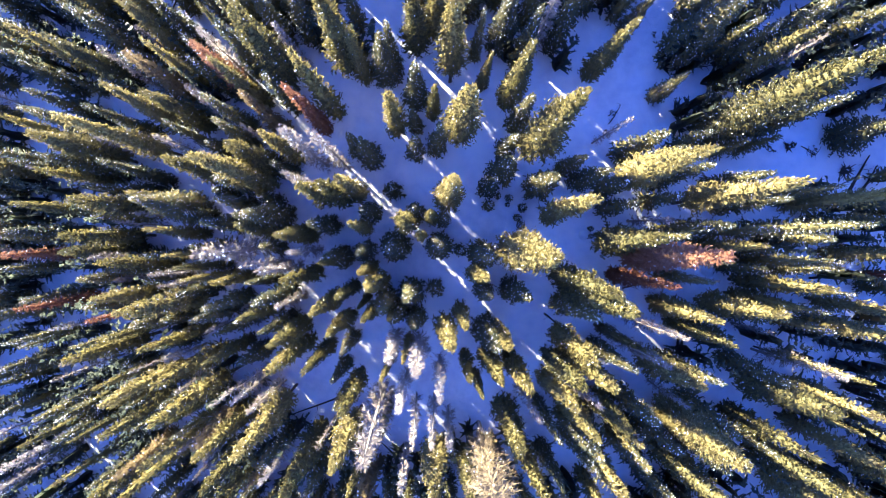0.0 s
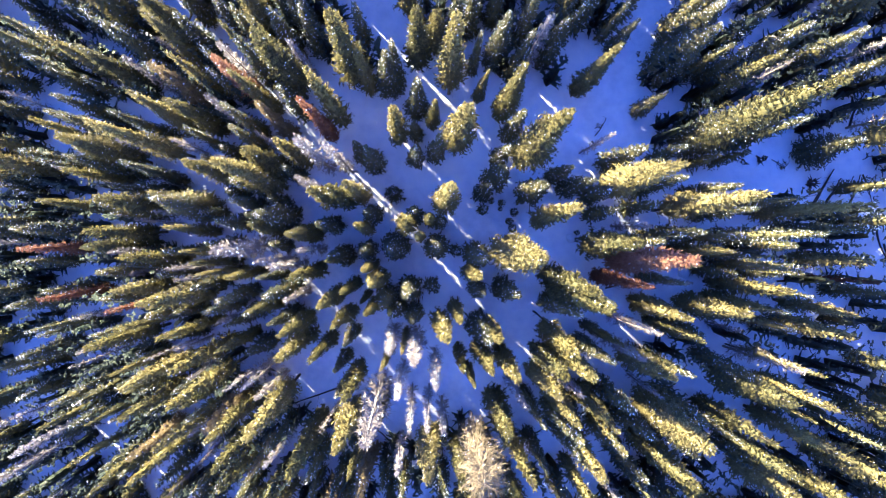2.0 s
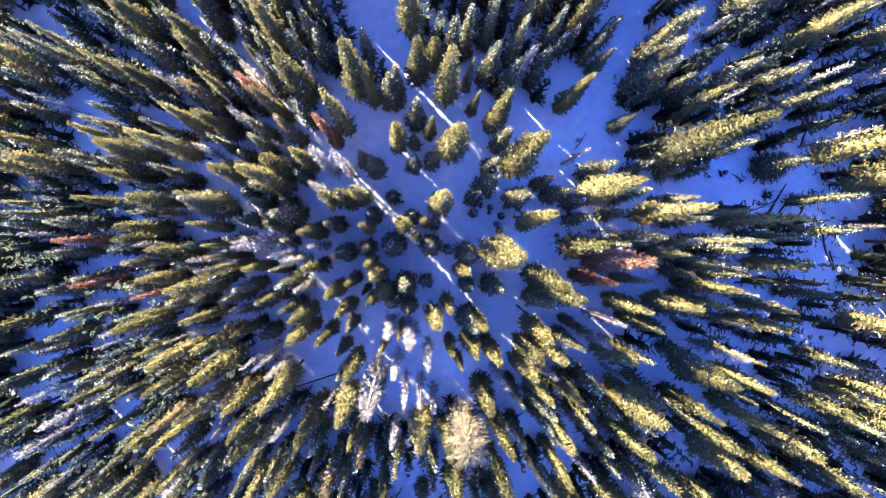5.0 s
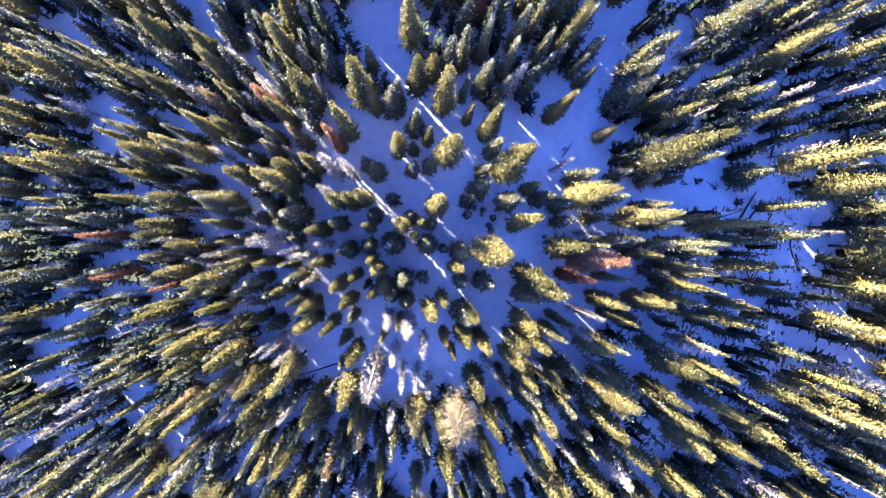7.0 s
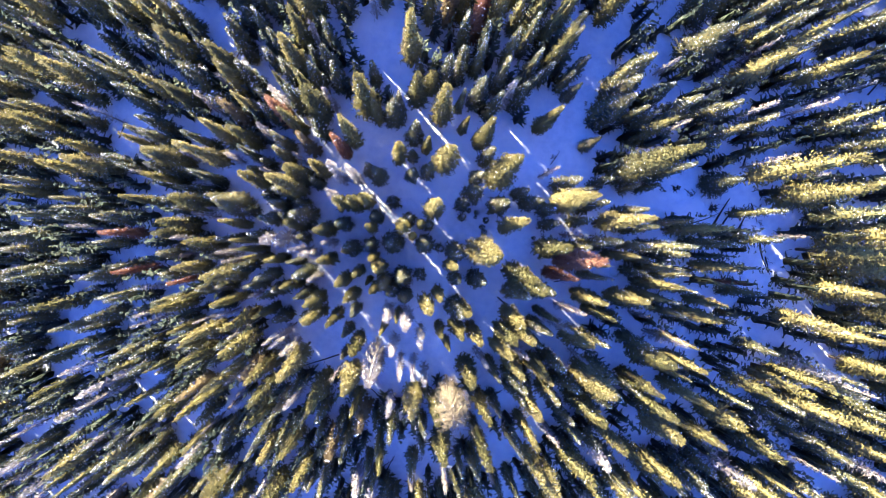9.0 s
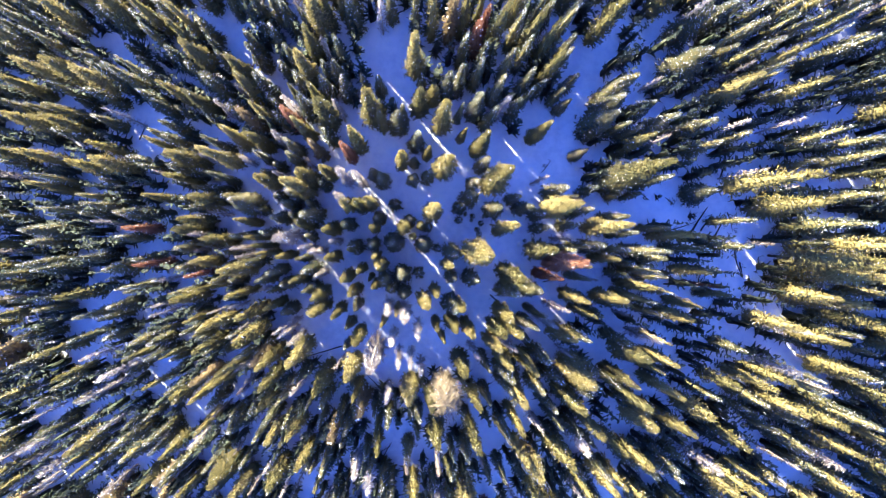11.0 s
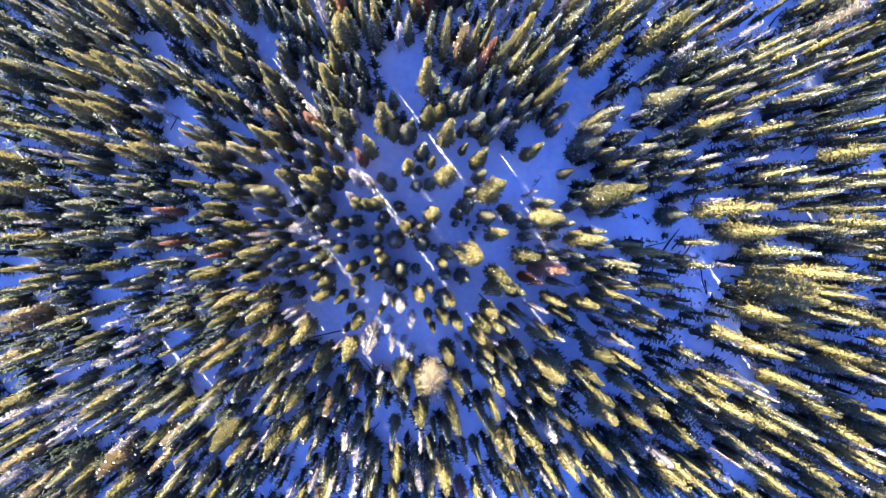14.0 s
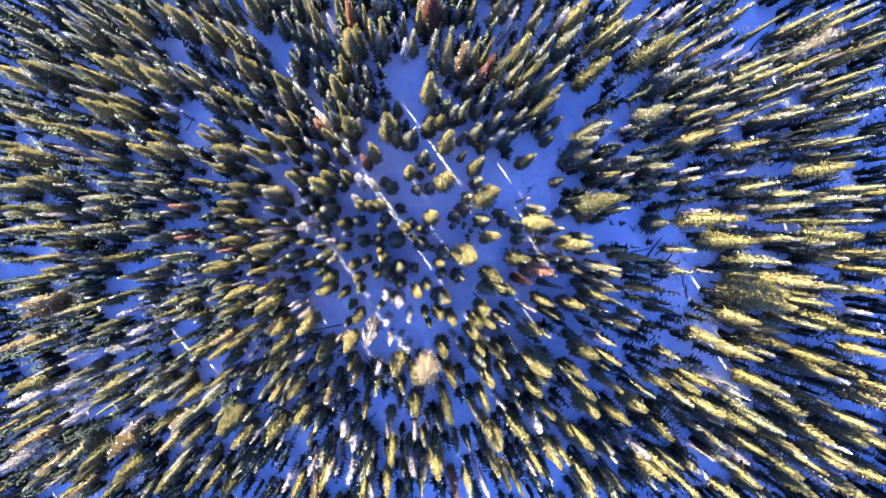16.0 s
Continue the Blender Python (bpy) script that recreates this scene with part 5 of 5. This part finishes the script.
def scatter(count, room, x0, x1, y0, y1, kinds):
    placed, tries = 0, 0
    while placed < count and tries < count * 30:
        tries += 1
        x, y = random.uniform(x0, x1), random.uniform(y0, y1)
        if in_stand(x, y, 2) and is_open(x, y, room):
            kind, low, high, wide = random.choice(kinds)
            tall = random.uniform(low, high)
            plant(kind, x, y, tall, wide * random.uniform(0.8, 1.2), False)
            take(x, y)
            placed += 1


UNDER = [("young_spruce", 6, 11, 2.2)] * 4 + [("fir", 8, 13, 2.4)] * 4 + [("grey_dead_spruce", 6, 11, 1.0)]
TALL = [("pine", 9, 15, 2.7)] * 2 + [("spruce", 9, 15, 2.2)] * 2 + [("fir", 8, 12, 2.5)] * 2 + [("young_spruce", 7, 11, 2.4)] + [("grey_dead_spruce", 9, 14, 1.1)]
scatter(60, 1.4, -30, -12, -18, 18, UNDER)
scatter(45, 1.4, 12, 31, -18, 18, UNDER)
scatter(140, 1.4, -62, -12, -40, 34, UNDER)
scatter(70, 1.4, -40, 16, 16, 42, UNDER)
scatter(90, 1.4, 12, 60, -38, 38, UNDER)
scatter(30, 1.5, -14, 14, -40, -14, UNDER)
scatter(60, 1.6, -95, 92, -72, 58, UNDER)
scatter(40, 2.0, -96, -68, -74, 34, TALL)
scatter(30, 2.0, 64, 94, -44, 58, TALL)
scatter(30, 2.0, -80, 20, -74, -44, TALL)


# ---- the low dark growth that fills the stand ----
def undergrowth():
    """Low firs under the tall trees, too many and too dim to count, with specks of snow."""
    rnd = random.Random(8)
    forms = []
    for k in range(6):
        verts, faces = [], []
        inner_mass(verts, faces, rnd, 0.3, 4.4, lambda h: 0.5 * max(0.05, 1 - h / 7.4) ** 0.75, 1.0, 6)
        for q in range(30):
            z = 7.0 * rnd.random() ** 1.2 + 0.2
            a, reach = rnd.random() * 6.283, 1.15 * max(0.06, 1 - z / 7.4) ** 0.75
            out = Vector((math.cos(a), math.sin(a), rnd.uniform(-0.3, 0.5))).normalized()
            across = out.cross(Vector((0, 0, 1))).normalized()
            blade(verts, faces, Vector((0, 0, z)), out, (across + Vector((0, 0, rnd.uniform(-0.5, 0.5)))).normalized(), reach, 0.24)
            for _ in range(7):
                way = (out + Vector((rnd.uniform(-1, 1), rnd.uniform(-1, 1), rnd.uniform(-0.4, 0.8)))).normalized()
                spray(verts, faces, rnd, Vector((0, 0, z)) + out * reach * rnd.uniform(0.3, 0.95), way, rnd.uniform(0.17, 0.3), 0.115)
        green = len(faces)
        for q in range(20):
            z = 6.0 * rnd.random()
            a, reach = rnd.random() * 6.283, 1.15 * (1 - z / 7.4) ** 0.75
            clump(verts, faces, rnd, Vector((math.cos(a) * reach, math.sin(a) * reach, z + 0.1)), 0.045 * rnd.uniform(0.5, 1.4))
        forms.append((np.array([tuple(v) for v in verts]), faces, green))
    points, polygons, slots, count, tries = [], [], [], 0, 0
    total = 0
    while count < 2500 and tries < 120000:
        tries += 1
        x, y = rnd.uniform(-97, -10) if rnd.random() < 0.52 else rnd.uniform(-10, 94), rnd.uniform(-73, 60)
        if math.hypot(x / 27, y / 17) < 1 or not in_stand(x, y, 3) or not is_open(x, y, 0.95, 0.7):
            continue
        take(x, y)
        shape, faces, green = rnd.choice(forms)
        wide, tall, a = rnd.uniform(0.85, 1.3), rnd.uniform(0.9, 1.45), rnd.random() * 6.283
        c, s = math.cos(a) * wide, math.sin(a) * wide
        points.append(shape @ np.array([[c, s, 0], [-s, c, 0], [0, 0, tall]]) + np.array([x, y, height(x, y) - 0.2]))
        polygons += [tuple(v + total for v in face) for face in faces]
        slots += [0] * green + [1] * (len(faces) - green)
        total += len(shape)
        count += 1
    me = mesh_of("undergrowth", np.concatenate(points).tolist(), polygons, NEEDLES_SHADED)
    me.materials.append(SNOW_BRANCH)
    me.polygons.foreach_set("material_index", slots)
    tagged(new("undergrowth", me), "low firs in shade-darkened green, snow-specked, crowded beneath the taller trees", "undergrowth", kind="stuff")


undergrowth()


# ---- the unseen forest beyond, added to close the place all round and cast shade ----
def far_woods():
    """Unseen trees added past the edge of the view to cast shade, joined into one stand."""
    rnd = random.Random(5)
    verts, faces = [], []
    for k in range(11000):
        if k < 7500:
            x, y = rnd.uniform(-140, 118), rnd.uniform(-84, 116)
        else:
            x, y = rnd.uniform(-230, 200), rnd.uniform(-170, 190)
        if in_stand(x, y, 2) or k >= 7500 and -140 < x < 118 and -84 < y < 116:
            continue
        tall, r = rnd.uniform(10.5, 16), rnd.uniform(1.2, 1.7)
        z = height(x, y)
        for k in range(6):
            f = 0.05 + 0.95 * k / 6
            ring = r * (1 - f) ** 0.75 + 0.2
            for q in range(4):
                b = rnd.uniform(0, 6.283)
                out = Vector((math.cos(b), math.sin(b), rnd.uniform(-0.5, 0.4))).normalized()
                spray(verts, faces, rnd, Vector((x, y, z + tall * f)), out, ring * rnd.uniform(0.9, 1.3), 2.4)
        n = len(verts)
        verts += [Vector((x - 0.15, y, z - 0.5)), Vector((x + 0.15, y, z - 0.5)), Vector((x, y + 0.2, z - 0.5)), Vector((x, y, z + tall))]
        faces += [(n, n + 1, n + 3), (n + 1, n + 2, n + 3), (n + 2, n, n + 3)]
    ob = new("far_woods", mesh_of("far_woods", verts, faces, NEEDLES_SHADED))
    tagged(ob, "unseen dense conifer forest added beyond the stand to cast shade", "forest", kind="stuff")


far_woods()
